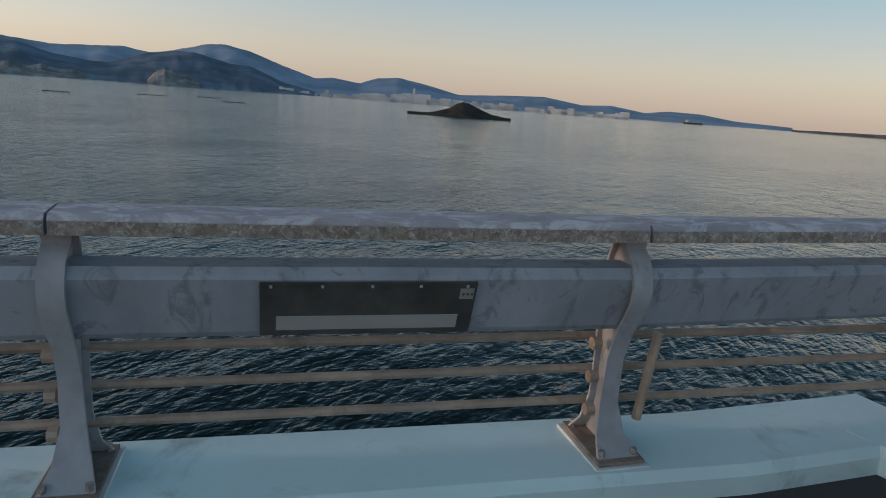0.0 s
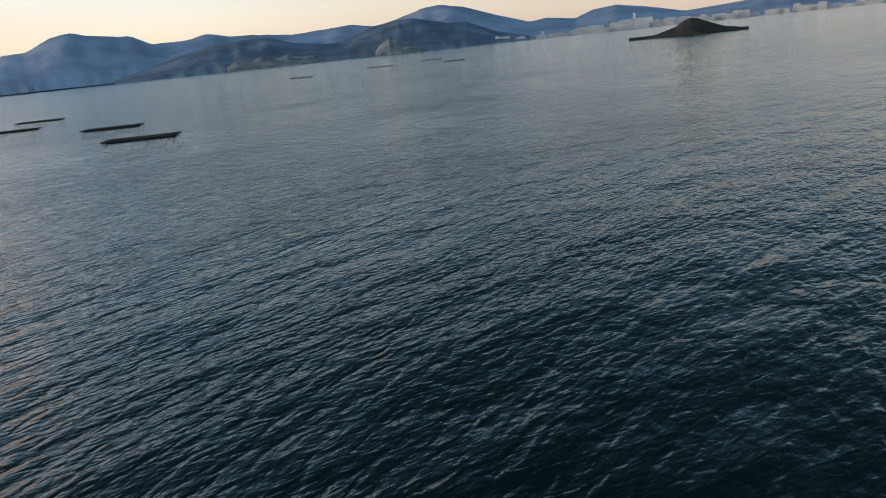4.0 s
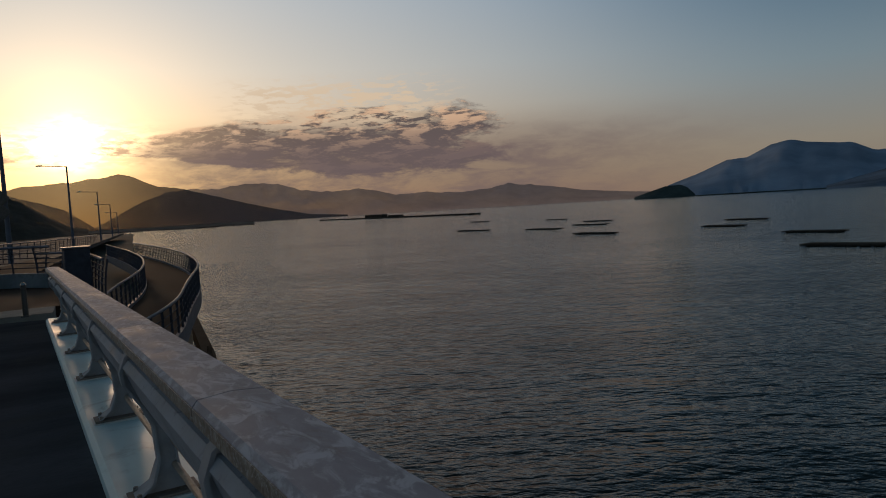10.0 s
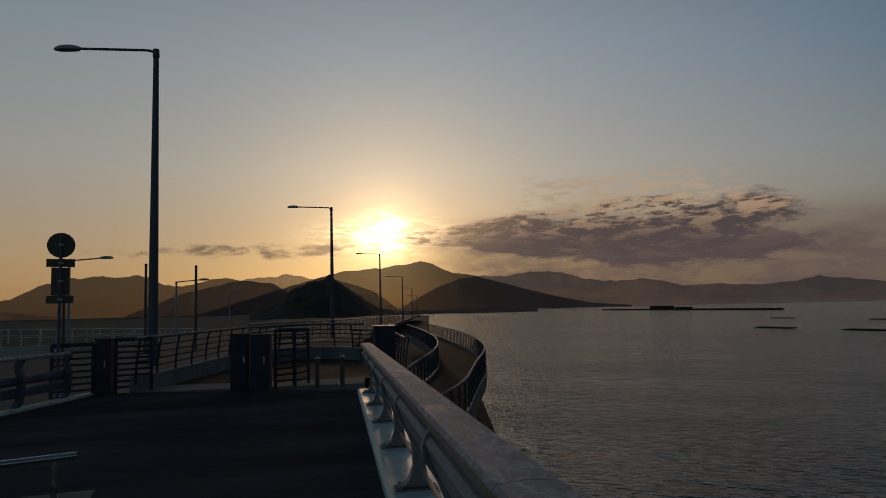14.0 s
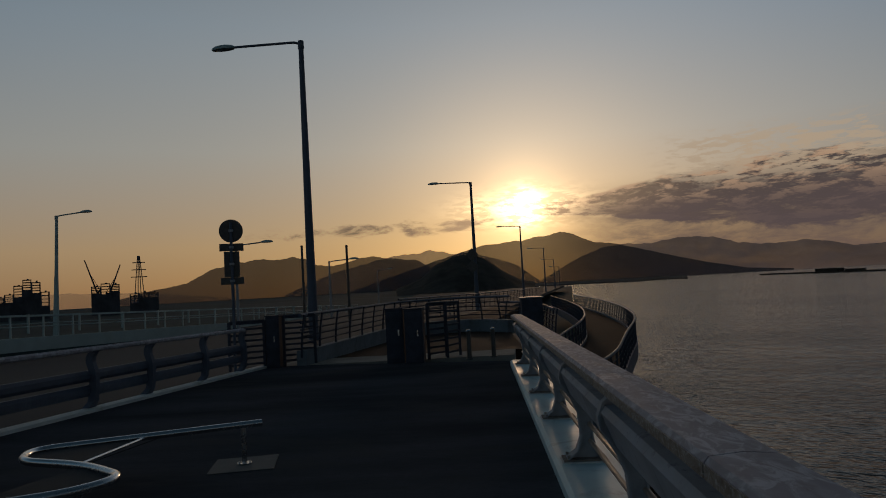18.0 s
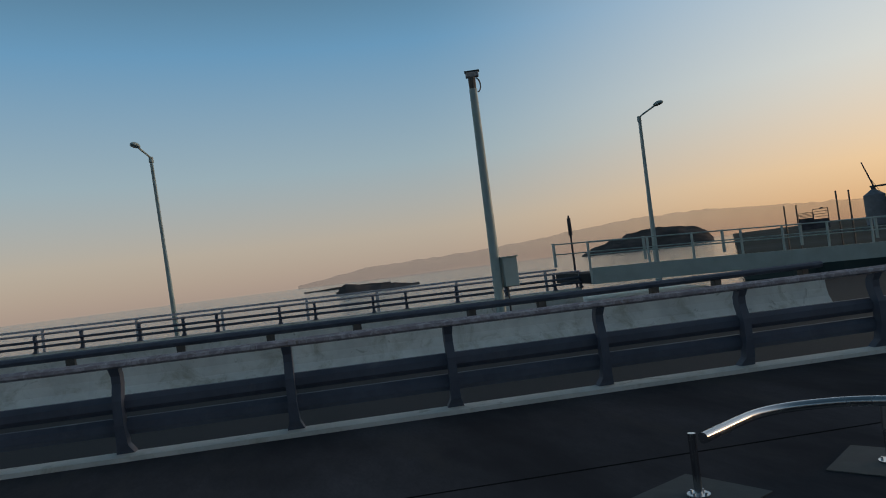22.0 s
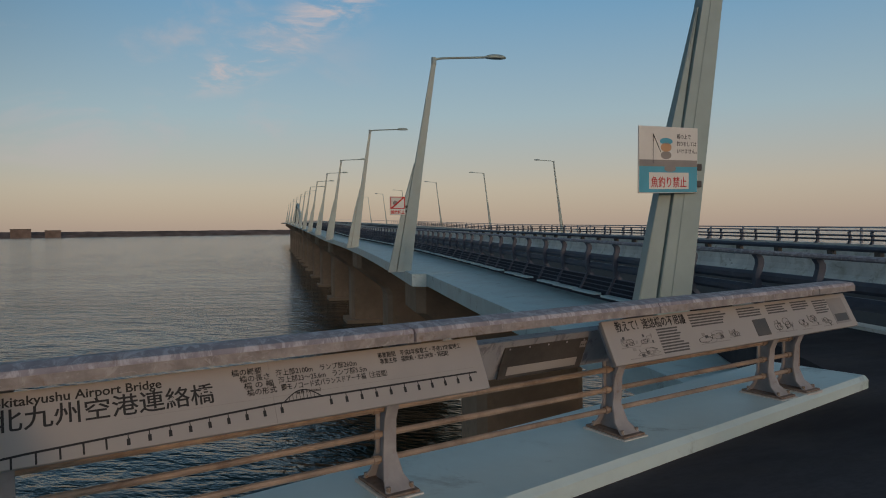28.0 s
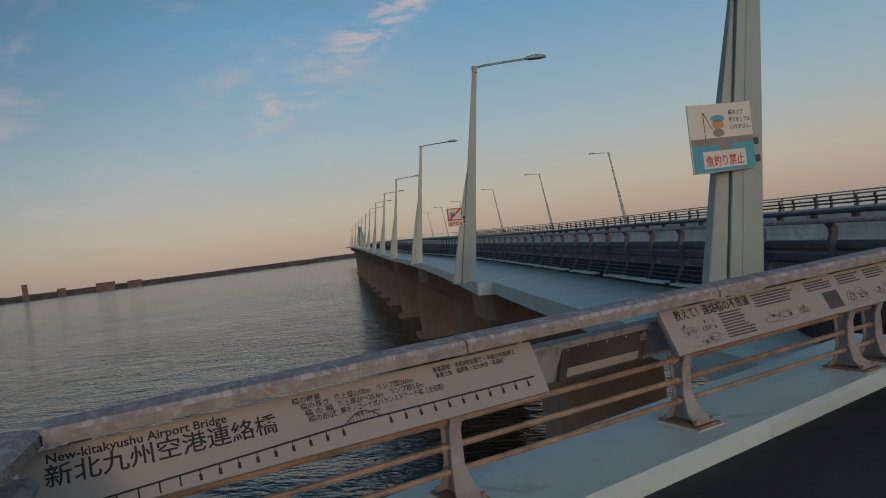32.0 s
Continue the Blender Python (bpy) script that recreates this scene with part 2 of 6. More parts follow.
M_RAIL = material("weathered_galvanised_steel", (0.36, 0.33, 0.365), 0.75, 0.0, spec=0.2, vary=0.18, scale=5, fine=90, stain=(0.29, 0.23, 0.20), stain_amount=0.35, stain_scale=5.0, stretch=(1, 2.2, 1), worn=(0.60, 0.585, 0.63), worn_amount=0.75, worn_scale=9)
M_LIP = material("rusted_rail_lip", (0.30, 0.255, 0.22), 0.75, 0.0, vary=0.35, scale=26, fine=140, stain=(0.15, 0.085, 0.05), stain_amount=0.75, stain_scale=38.0, worn=(0.52, 0.50, 0.48), worn_amount=0.55, worn_scale=60)
M_BEAM = material("blue_grey_beam", (0.345, 0.36, 0.40), 0.7, 0.0, spec=0.25, vary=0.15, scale=3, fine=70, stain=(0.38, 0.39, 0.43), stain_amount=0.55, stain_scale=3.0, stretch=(1.6, 2, 0.5), worn=(0.20, 0.205, 0.235), worn_amount=0.45, worn_scale=7)
M_POST = material("grey_cast_post", (0.37, 0.365, 0.385), 0.7, 0.0, spec=0.25, vary=0.12, scale=9, fine=60, bump=0.05, stain=(0.24, 0.15, 0.10), stain_amount=0.15, stain_scale=6, worn=(0.40, 0.40, 0.43), worn_amount=0.4, worn_scale=5)
# Darker copy of the beam steel; the shade of its seen side is coloured in.
M_BARRIER = material("shaded_blue_grey_barrier_steel", (0.105, 0.12, 0.16), 0.6, 0.1, spec=0.3, vary=0.15, scale=3, fine=60, stain=(0.15, 0.165, 0.20), stain_amount=0.3, stain_scale=2.0, stretch=(1, 2, 0.6))
# Near-black base colour holds the backlit darkness of the west-end steelwork.
M_FENCE = material("backlit_fence_steel", (0.06, 0.065, 0.085), 0.85, 0.0, spec=0.12, vary=0.2, scale=5, fine=60)
M_EDGE = material("grey_rail_lip", (0.33, 0.30, 0.295), 0.65, 0.0, vary=0.25, scale=14, fine=90, stain=(0.22, 0.15, 0.11), stain_amount=0.3, stain_scale=16, worn=(0.46, 0.44, 0.45), worn_amount=0.4, worn_scale=18)
M_RUSTY = material("rust_bled_plate", (0.25, 0.20, 0.17), 0.75, 0.0, spec=0.3, vary=0.3, scale=9, fine=70, stain=(0.15, 0.08, 0.045), stain_amount=0.6, stain_scale=9)
M_PIPE = material("tarnished_pipe", (0.40, 0.30, 0.23), 0.5, 0.1, vary=0.25, scale=6, fine=60, stain=(0.2, 0.12, 0.08), stain_amount=0.4)
M_PALE = material("pale_aqua_paint", (0.62, 0.76, 0.77), 0.5, 0.0, vary=0.08, scale=1.3, fine=30, stain=(0.34, 0.42, 0.42), stain_amount=0.25, stain_scale=2.5)
M_POLE = material("pale_green_lamp_paint", (0.36, 0.46, 0.46), 0.45, 0.0, vary=0.08, scale=1.5, fine=30)
M_PAVE = material("dark_resin_paving", (0.085, 0.082, 0.090), 0.9, 0.0, spec=0.0, vary=0.35, scale=0.7, fine=45, bump=0.35, stain=(0.10, 0.093, 0.09), stain_amount=0.5, stain_scale=0.9, stretch=(1.0, 0.35, 1.0))
M_ROAD = material("asphalt", (0.05, 0.05, 0.054), 0.9, 0.0, spec=0.2, vary=0.25, scale=0.5, fine=60, bump=0.4)
M_CONC = material("weathered_concrete", (0.84, 0.83, 0.78), 0.85, 0.0, vary=0.12, scale=1.2, fine=25, bump=0.3, stain=(0.50, 0.48, 0.38), stain_amount=0.4, stain_scale=1.6, per_piece=0.10, worn=(0.48, 0.46, 0.40), worn_amount=0.2, worn_scale=2.2)
M_PIER = material("pier_concrete", (0.42, 0.30, 0.21), 0.9, 0.0, vary=0.2, scale=0.25, fine=6, bump=0.3, stain=(0.30, 0.23, 0.17), stain_amount=0.5, stain_scale=0.5)
M_BOARD = material("off_white_board", (0.40, 0.375, 0.36), 0.55, 0.0, vary=0.05, scale=2, fine=20)
M_DARK = material("dark_plate", (0.085, 0.076, 0.07), 0.5, 0.0, vary=0.3, scale=8, fine=80, stain=(0.12, 0.11, 0.10), stain_amount=0.15)
M_INK = material("black_print", (0.02, 0.02, 0.022), 0.6, 0.0, vary=0.1)
M_STEEL = material("polished_stainless", (0.55, 0.55, 0.56), 0.22, 1.0, vary=0.06, scale=4, fine=50)
M_CLIFF = material("hill_forest", (0.055, 0.075, 0.075), 0.95, 0.0, spec=0.03, vary=0.4, scale=0.006, fine=0.05)
M_ROCK = material("dark_rock", (0.05, 0.045, 0.04), 0.95, 0.0, spec=0.03, vary=0.4, scale=0.06, fine=0.5)
M_RAFT = material("wet_raft_timber", (0.05, 0.045, 0.04), 0.9, 0.0, spec=0.03, vary=0.3, scale=0.3, fine=3)
# Forest colour with the bay's blue haze mixed in.
M_HILL = material("haze_tinted_wooded_hill", (0.13, 0.175, 0.235), 1.0, 0.0, spec=0.03, vary=0.35, scale=0.006, fine=0.05)
M_SCAR = material("pale_quarry_rock", (0.24, 0.245, 0.25), 1.0, 0.0, spec=0.03, vary=0.4, scale=0.03, fine=0.12, stain=(0.10, 0.12, 0.125), stain_amount=0.8, stain_scale=0.04)
M_JOINT = material("joint_sealant", (0.012, 0.012, 0.012), 0.95, 0.0, spec=0.02, vary=0.2)
M_SEAT = material("perforated_dark_plate", (0.035, 0.035, 0.04), 0.75, 0.0, spec=0.12, vary=0.4, scale=60, fine=160, bump=0.4)
M_DUSK = material("see_through_dusk_hills", (0.15, 0.125, 0.135), 1.0, 0.0, spec=0.03, vary=0.2, scale=0.004, fine=0.05)
# Near-white pink base colour stands in for haze over the farthest mountains.
M_HAZE = material("haze_tinted_faint_hills", (0.95, 0.78, 0.70), 1.0, 0.0, spec=0.03, vary=0.06, scale=0.003, fine=0.05)
# Lighter and bluer again: the haze of distance is put into this colour.
M_FAR = material("haze_tinted_blue_range", (0.25, 0.32, 0.425), 1.0, 0.0, spec=0.03, vary=0.2, scale=0.004, fine=0.05)


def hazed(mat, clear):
    """Imitate haze by letting part of the sky behind show through distant hills."""
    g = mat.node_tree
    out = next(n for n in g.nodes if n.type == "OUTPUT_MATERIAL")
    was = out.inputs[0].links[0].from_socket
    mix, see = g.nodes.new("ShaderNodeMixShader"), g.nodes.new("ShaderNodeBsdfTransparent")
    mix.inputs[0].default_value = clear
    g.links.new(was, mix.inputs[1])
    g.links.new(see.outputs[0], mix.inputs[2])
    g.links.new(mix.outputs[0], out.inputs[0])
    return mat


# Purple evening haze is in the base colour, and half is see-through.
M_WEST = hazed(material("haze_tinted_purple_hills", (0.50, 0.41, 0.40), 1.0, 0.0, spec=0.03, vary=0.15, scale=0.004, fine=0.05), 0.5)
# Transparency makes the haze on the faint hills, dusk hills and knoll.
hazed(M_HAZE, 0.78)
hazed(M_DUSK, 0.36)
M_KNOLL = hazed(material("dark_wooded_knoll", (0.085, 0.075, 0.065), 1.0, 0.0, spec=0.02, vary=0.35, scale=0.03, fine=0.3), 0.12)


def water_material():
    mat = bpy.data.materials.new("sea_water")
    mat.use_nodes = True
    g = Graph(mat.node_tree)
    where = g.add("ShaderNodeTexCoord").outputs["Object"]
    def along(degrees, stretch):
        spun = g.add("ShaderNodeMapping", i0=where, Rotation=(0, 0, radians(-degrees))).outputs[0]
        return g.add("ShaderNodeMapping", i0=spun, Scale=(stretch, 1.0, 1.0)).outputs[0]

    swell = g.noise(along(50, 0.5), 0.26, 3.0, 0.5, 0.3)
    chop = g.noise(along(62, 0.42), 1.6, 1.0, 0.4, 0.4)
    cross = g.noise(along(35, 0.5), 3.1, 1.0, 0.45, 0.4)
    ripple = g.noise(along(70, 0.6), 7.5, 2.0, 0.5, 0.3)
    patch = g.noise(where, 0.012, 3.0, 0.5)
    gust = g.noise(along(60, 0.5), 0.05, 2.0, 0.5)
    crest = g.math("SUBTRACT", 1.0, g.math("ABSOLUTE", g.math("SUBTRACT", g.math("MULTIPLY", chop, 2.0), 1.0)))
    calm = g.math("MULTIPLY", g.span(patch, 0.35, 0.65, 0.8, 1.15), g.span(gust, 0.3, 0.7, 0.75, 1.2))
    total = g.math("ADD", g.math("MULTIPLY", chop, 0.135), g.math("ADD", g.math("MULTIPLY", crest, 0.03), g.math("ADD", g.math("MULTIPLY", cross, 0.066), g.math("MULTIPLY", ripple, 0.021))))
    total = g.math("ADD", g.math("MULTIPLY", swell, 0.46), g.math("MULTIPLY", calm, total))
    relief = g.add("ShaderNodeBump", Strength=1.0, Distance=1.36, Height=total)
    col = g.mix(g.span(patch, 0.35, 0.65), (0.0012, 0.0085, 0.0064, 1), (0.002, 0.0115, 0.0086, 1))
    bsdf = g.add("ShaderNodeBsdfPrincipled", Base_Color=col, Roughness=0.08, IOR=1.33, Specular_IOR_Level=0.5, Normal=relief.outputs[0])
    g.add("ShaderNodeOutputMaterial", Surface=bsdf.outputs[0])
    return mat


M_WATER = water_material()


# ---------------------------------------------------------------- mesh helpers
def thing(name, at=(0, 0, 0), label="", category="", group="", kind=""):
    ob = new(name)
    ob.location = at
    return tagged(ob, label, category, group, kind)


def part(name, bm, mat, parent=None, label="", smooth=False, **tags):
    me = bpy.data.meshes.new(name)
    if isinstance(bm, bmesh.types.BMesh):
        bmesh.ops.recalc_face_normals(bm, faces=bm.faces)
        bm.to_mesh(me)
        bm.free()
    else:
        me.from_pydata(*bm)
    me.materials.append(mat)
    if smooth:
        for p in me.polygons:
            p.use_smooth = True
        me.set_sharp_from_angle(angle=radians(40))
    ob = new(name, me)
    if parent is not None:
        ob.parent = parent
        top = parent
        shift = Vector((0, 0, 0))
        while top is not None:
            shift += top.location
            top = top.parent
        me.transform(Matrix.Translation(-shift))
    return tagged(ob, label, **tags)


def box(x0, x1, y0, y1, z0, z1, bevel=0.0, bm=None, m=None):
    own = bmesh.new()
    bmesh.ops.create_cube(own, size=1.0)
    for v in own.verts:
        v.co = Vector((x0 + (x1 - x0) * (v.co.x + 0.5), y0 + (y1 - y0) * (v.co.y + 0.5), z0 + (z1 - z0) * (v.co.z + 0.5)))
    if bevel:
        bmesh.ops.bevel(own, geom=own.edges[:], offset=bevel, segments=2, affect="EDGES", profile=0.6)
    if m is not None:
        own.transform(m)
    return merge(bm, own)


def merge(bm, own):
    if bm is None:
        return own
    me = bpy.data.meshes.new("t")
    own.to_mesh(me)
    own.free()
    bm.from_mesh(me)
    bpy.data.meshes.remove(me)
    return bm


def sweep(path, profile, bm=None, upright=True, closed=False):
    """Sweep a closed outline (side, up) along a path of points; side points to the right of the way."""
    own = bmesh.new()
    pts = [Vector(p) for p in path]
    rings = []
    n = len(pts)
    for i, p in enumerate(pts):
        a = pts[i - 1] if i or closed else None
        b = pts[(i + 1) % n] if i + 1 < n or closed else None
        t = ((p - a).normalized() if a is not None else Vector()) + ((b - p).normalized() if b is not None else Vector())
        t.normalize()
        side = t.cross(Vector((0, 0, 1)))
        if side.length < 1e-4:
            side = Vector((1, 0, 0))
        side.normalize()
        up = Vector((0, 0, 1)) if upright else side.cross(t).normalized()
        stretch = 1.0
        if a is not None and b is not None:
            stretch = 1.0 / max((t.dot((b - p).normalized())), 0.35)
        rings.append([own.verts.new(p + side * (s * stretch) + up * u) for s, u in profile])
    k = len(profile)
    for i in range(n if closed else n - 1):
        r, q = rings[i], rings[(i + 1) % n]
        for j in range(k):
            own.faces.new((r[j], r[(j + 1) % k], q[(j + 1) % k], q[j]))
    if not closed:
        own.faces.new(rings[0][::-1])
        own.faces.new(rings[-1])
    return merge(bm, own)


def disc(r, n=10, squash=1.0):
    return [(r * math.cos(2 * math.pi * i / n), r * squash * math.sin(2 * math.pi * i / n)) for i in range(n)]


def tube(path, r, n=10, bm=None):
    return sweep(path, disc(r, n), bm, upright=False)


def cone(p0, p1, r0, r1, n=12, bm=None):
    own = bmesh.new()
    p0, p1 = Vector(p0), Vector(p1)
    d = p1 - p0
    bmesh.ops.create_cone(own, cap_ends=True, segments=n, radius1=r0, radius2=r1, depth=d.length)
    own.transform(Matrix.Translation((p0 + p1) / 2) @ d.to_track_quat("Z", "Y").to_matrix().to_4x4())
    return merge(bm, own)


def round_path(pts, r, n=6):
    """A path with its corners rounded."""
    pts = [Vector(p) for p in pts]
    out = [pts[0]]
    for a, b, c in zip(pts, pts[1:], pts[2:]):
        u, w = (a - b), (c - b)
        k = min(r, u.length * 0.48, w.length * 0.48)
        p, q = b + u.normalized() * k, b + w.normalized() * k
        for i in range(n + 1):
            t = i / n
            out.append(p * (1 - t) ** 2 + b * 2 * t * (1 - t) + q * t * t)
    out.append(pts[-1])
    return out


# ---------------------------------------------------------------- plan
# The plan is drawn in units of METRES metres, with the balcony floor at FLOOR; to_metres() at the end lays it into the world.
METRES, FLOOR = 1.22, 0.19
SLOPE = 0.012  # the deck climbs towards the open sea
GROUNDED = Matrix.Translation((1.4, -0.75, FLOOR)) @ Matrix.Scale(0.88, 4) @ Matrix.Translation((-1.4, 0.75, 0))
GATEWARD = Matrix.Translation((1.2, -0.394, FLOOR)) @ Matrix.Scale(1.088, 4) @ Matrix.Translation((-1.35, 0.38, -FLOOR))
# The sea railing runs along x at y = 0. The carriageway runs askew to it: s metres along the roadside barrier, v metres to its sea side.
ROAD_0 = Vector((0.0, -8.10, 0.0))
SEA_Z = -11.0


def heading(s):
    return radians(float(np.interp(s, [8, 30, 70], [-8.4, -9.6, -6.5])))


ROAD_PTS = {}


def road_point(s):
    key = round(s * 2)
    if key not in ROAD_PTS:
        if s <= 8:
            a = heading(0)
            ROAD_PTS[key] = ROAD_0 + s * Vector((math.cos(a), math.sin(a), 0))
        else:
            p, q = road_point(8), 8.0
            while q < s - 1e-6:
                d = min(2.0, s - q)
                a = heading(q + d / 2)
                p = p + d * Vector((math.cos(a), math.sin(a), 0))
                q += d
            ROAD_PTS[key] = p
    return ROAD_PTS[key]


def rise(s):
    s = max(s, -22.0)
    return SLOPE * s if s < 90 else 1.08 + 0.021 * (s - 90) - 0.0000105 * (s - 90) ** 2


def at_road(s, v, z=0.0):
    a = heading(s)
    return road_point(s) + v * Vector((-math.sin(a), math.cos(a), 0)) + Vector((0, 0, z + rise(s)))


def road_path(s0, s1, v, z, step=6.0):
    n = max(1, math.ceil((s1 - s0) / step))
    return [at_road(s0 + (s1 - s0) * i / n, v, z) for i in range(n + 1)]


# ---------------------------------------------------------------- sea and far shore
def sea():
    """One sheet to the horizon, finer and rolling near the bridge."""
    verts, faces = [], []
    radii = [0.0, 6, 12, 18, 25, 33, 42, 53, 66, 82, 102, 127, 160, 205, 270, 370, 520, 800, 1400, 2600, 4080]
    n = 96
    verts.append((0, 0, 0))
    for r in radii[1:]:
        for i in range(n):
            a = 2 * math.pi * i / n
            verts.append((r * math.cos(a), r * math.sin(a), 0))
    for i in range(n):
        faces.append((0, 1 + i, 1 + (i + 1) % n))
    for k in range(len(radii) - 2):
        for i in range(n):
            a, b = 1 + k * n + i, 1 + k * n + (i + 1) % n
            faces.append((a, a + n, b + n, b))
    ob = part("water", (verts, [], faces), M_WATER, None, "dark green rippled sea water under the bridge", kind="structure", category="sea")
    ob.location = (0, 0, SEA_Z)


sea()


def polar(az, dist, z=0.0):
    return Vector((math.cos(radians(az)) * dist, math.sin(radians(az)) * dist, z))


def ridge(name, az0, az1, dist, crest, mat, label, depth=500.0, foot=SEA_Z - 2, steps=90, seed=0.0, rough=0.12, rows=9, spur=0.16):
    """A range of hills: crest is a list of (azimuth, elevation in degrees) seen from the bridge."""
    verts, faces = [], []
    for i in range(steps + 1):
        az = az0 + (az1 - az0) * i / steps
        pts = sorted(crest)
        el = np.interp(az, [p[0] for p in pts], [p[1] for p in pts])
        jag = noise.fractal(Vector((az * 0.9, seed, 0)), 1.0, 2.0, 5)
        top = max(dist * math.tan(radians(el)) * (1 + rough * jag) + 1.5, foot + 4)
        for k in range(rows + 1):
            f = k / rows
            d = dist + depth * (f - 1.0) * 0.9
            gully = noise.fractal(Vector((az * 0.7, f * 2.2, seed + 3)), 0.9, 2.1, 5)
            h = foot + (top - foot) * (f ** 0.8 + spur * gully * math.sin(math.pi * f))
            verts.append(polar(az, d + gully * depth * 0.12 * (1 - f), h))
        verts.append(polar(az, dist + depth * 0.4, foot))
    m = rows + 2
    for i in range(steps):
        for k in range(m - 1):
            a = i * m + k
            faces.append((a, a + m, a + m + 1, a + 1))
    return part(name, (verts, [], faces), mat, None, label, smooth=True, kind="structure", category="hills")


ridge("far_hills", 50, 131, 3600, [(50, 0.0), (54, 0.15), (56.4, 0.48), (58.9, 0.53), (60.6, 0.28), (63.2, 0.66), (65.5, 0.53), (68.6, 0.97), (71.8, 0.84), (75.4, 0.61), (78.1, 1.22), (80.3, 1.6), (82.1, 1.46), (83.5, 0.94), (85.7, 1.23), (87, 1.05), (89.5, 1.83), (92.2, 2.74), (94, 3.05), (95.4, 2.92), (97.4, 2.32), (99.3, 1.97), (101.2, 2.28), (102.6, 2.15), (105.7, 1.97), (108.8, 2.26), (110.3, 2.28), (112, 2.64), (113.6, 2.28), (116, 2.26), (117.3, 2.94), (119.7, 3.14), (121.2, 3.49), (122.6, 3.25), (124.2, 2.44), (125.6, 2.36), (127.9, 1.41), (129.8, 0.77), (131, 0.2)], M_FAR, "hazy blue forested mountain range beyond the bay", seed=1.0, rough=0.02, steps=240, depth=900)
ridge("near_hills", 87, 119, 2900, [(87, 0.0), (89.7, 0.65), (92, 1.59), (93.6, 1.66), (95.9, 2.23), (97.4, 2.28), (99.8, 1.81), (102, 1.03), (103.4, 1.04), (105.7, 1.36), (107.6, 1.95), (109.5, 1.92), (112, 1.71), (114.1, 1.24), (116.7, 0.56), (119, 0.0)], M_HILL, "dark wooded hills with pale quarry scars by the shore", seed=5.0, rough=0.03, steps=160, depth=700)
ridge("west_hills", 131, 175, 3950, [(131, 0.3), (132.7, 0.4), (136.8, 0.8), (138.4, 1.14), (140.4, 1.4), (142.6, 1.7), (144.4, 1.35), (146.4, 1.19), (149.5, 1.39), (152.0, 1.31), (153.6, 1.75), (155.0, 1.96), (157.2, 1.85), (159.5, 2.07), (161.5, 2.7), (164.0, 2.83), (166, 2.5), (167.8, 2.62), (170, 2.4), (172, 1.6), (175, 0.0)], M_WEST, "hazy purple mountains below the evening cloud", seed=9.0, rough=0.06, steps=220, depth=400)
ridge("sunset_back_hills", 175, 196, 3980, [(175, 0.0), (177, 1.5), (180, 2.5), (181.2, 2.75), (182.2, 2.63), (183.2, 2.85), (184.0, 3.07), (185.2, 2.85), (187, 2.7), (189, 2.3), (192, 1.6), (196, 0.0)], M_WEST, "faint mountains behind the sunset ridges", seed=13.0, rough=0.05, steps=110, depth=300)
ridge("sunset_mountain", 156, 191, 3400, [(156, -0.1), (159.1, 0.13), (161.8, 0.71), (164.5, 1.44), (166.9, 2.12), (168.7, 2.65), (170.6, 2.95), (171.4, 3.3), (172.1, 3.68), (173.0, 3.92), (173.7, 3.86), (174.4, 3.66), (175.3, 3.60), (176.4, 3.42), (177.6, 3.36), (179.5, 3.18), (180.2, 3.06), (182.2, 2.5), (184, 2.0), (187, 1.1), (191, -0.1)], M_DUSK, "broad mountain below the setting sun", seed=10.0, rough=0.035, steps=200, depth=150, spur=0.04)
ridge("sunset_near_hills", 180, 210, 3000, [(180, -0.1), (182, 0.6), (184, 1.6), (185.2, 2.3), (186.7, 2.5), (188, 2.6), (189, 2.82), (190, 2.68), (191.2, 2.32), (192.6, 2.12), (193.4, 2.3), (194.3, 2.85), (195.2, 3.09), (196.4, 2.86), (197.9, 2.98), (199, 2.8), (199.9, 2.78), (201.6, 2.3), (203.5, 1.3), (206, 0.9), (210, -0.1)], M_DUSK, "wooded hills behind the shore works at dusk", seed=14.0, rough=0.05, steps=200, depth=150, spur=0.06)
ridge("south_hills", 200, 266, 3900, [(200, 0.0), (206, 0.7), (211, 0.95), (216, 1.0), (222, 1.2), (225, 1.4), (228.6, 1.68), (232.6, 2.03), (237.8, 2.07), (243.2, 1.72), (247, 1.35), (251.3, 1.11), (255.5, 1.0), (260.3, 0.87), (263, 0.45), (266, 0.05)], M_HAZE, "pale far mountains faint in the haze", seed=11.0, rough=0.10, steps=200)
ridge("wooded_knoll", 175.5, 187, 950, [(175.5, 0.0), (176.7, 0.2), (178.1, 1.05), (179.5, 2.1), (180.3, 2.42), (180.9, 2.52), (182.2, 2.4), (183.6, 1.83), (184.9, 0.75), (186, 0.3), (187, 0.0)], M_KNOLL, "dark wooded knoll on the shore", seed=12.0, depth=200, rough=0.04)
ridge("islet_hill", 128.0, 132.6, 2600, [(128.0, -0.1), (128.6, 0.5), (129.2, 0.75), (130.2, 0.62), (131.5, 0.25), (132.6, -0.1)], M_CLIFF, "dark wooded islet by the far shore", seed=15.0, depth=120, steps=40)
ridge("rock_island", 70.9, 79.4, 640, [(70.9, -1.02), (72.5, -0.75), (73.6, -0.35), (74.4, 0.0), (74.9, 0.08), (75.4, -0.08), (76.0, -0.5), (77.5, -0.9), (79.4, -1.02)], M_ROCK, "small dark rocky island in the bay", seed=18.0, depth=60, steps=70, rough=0.06)
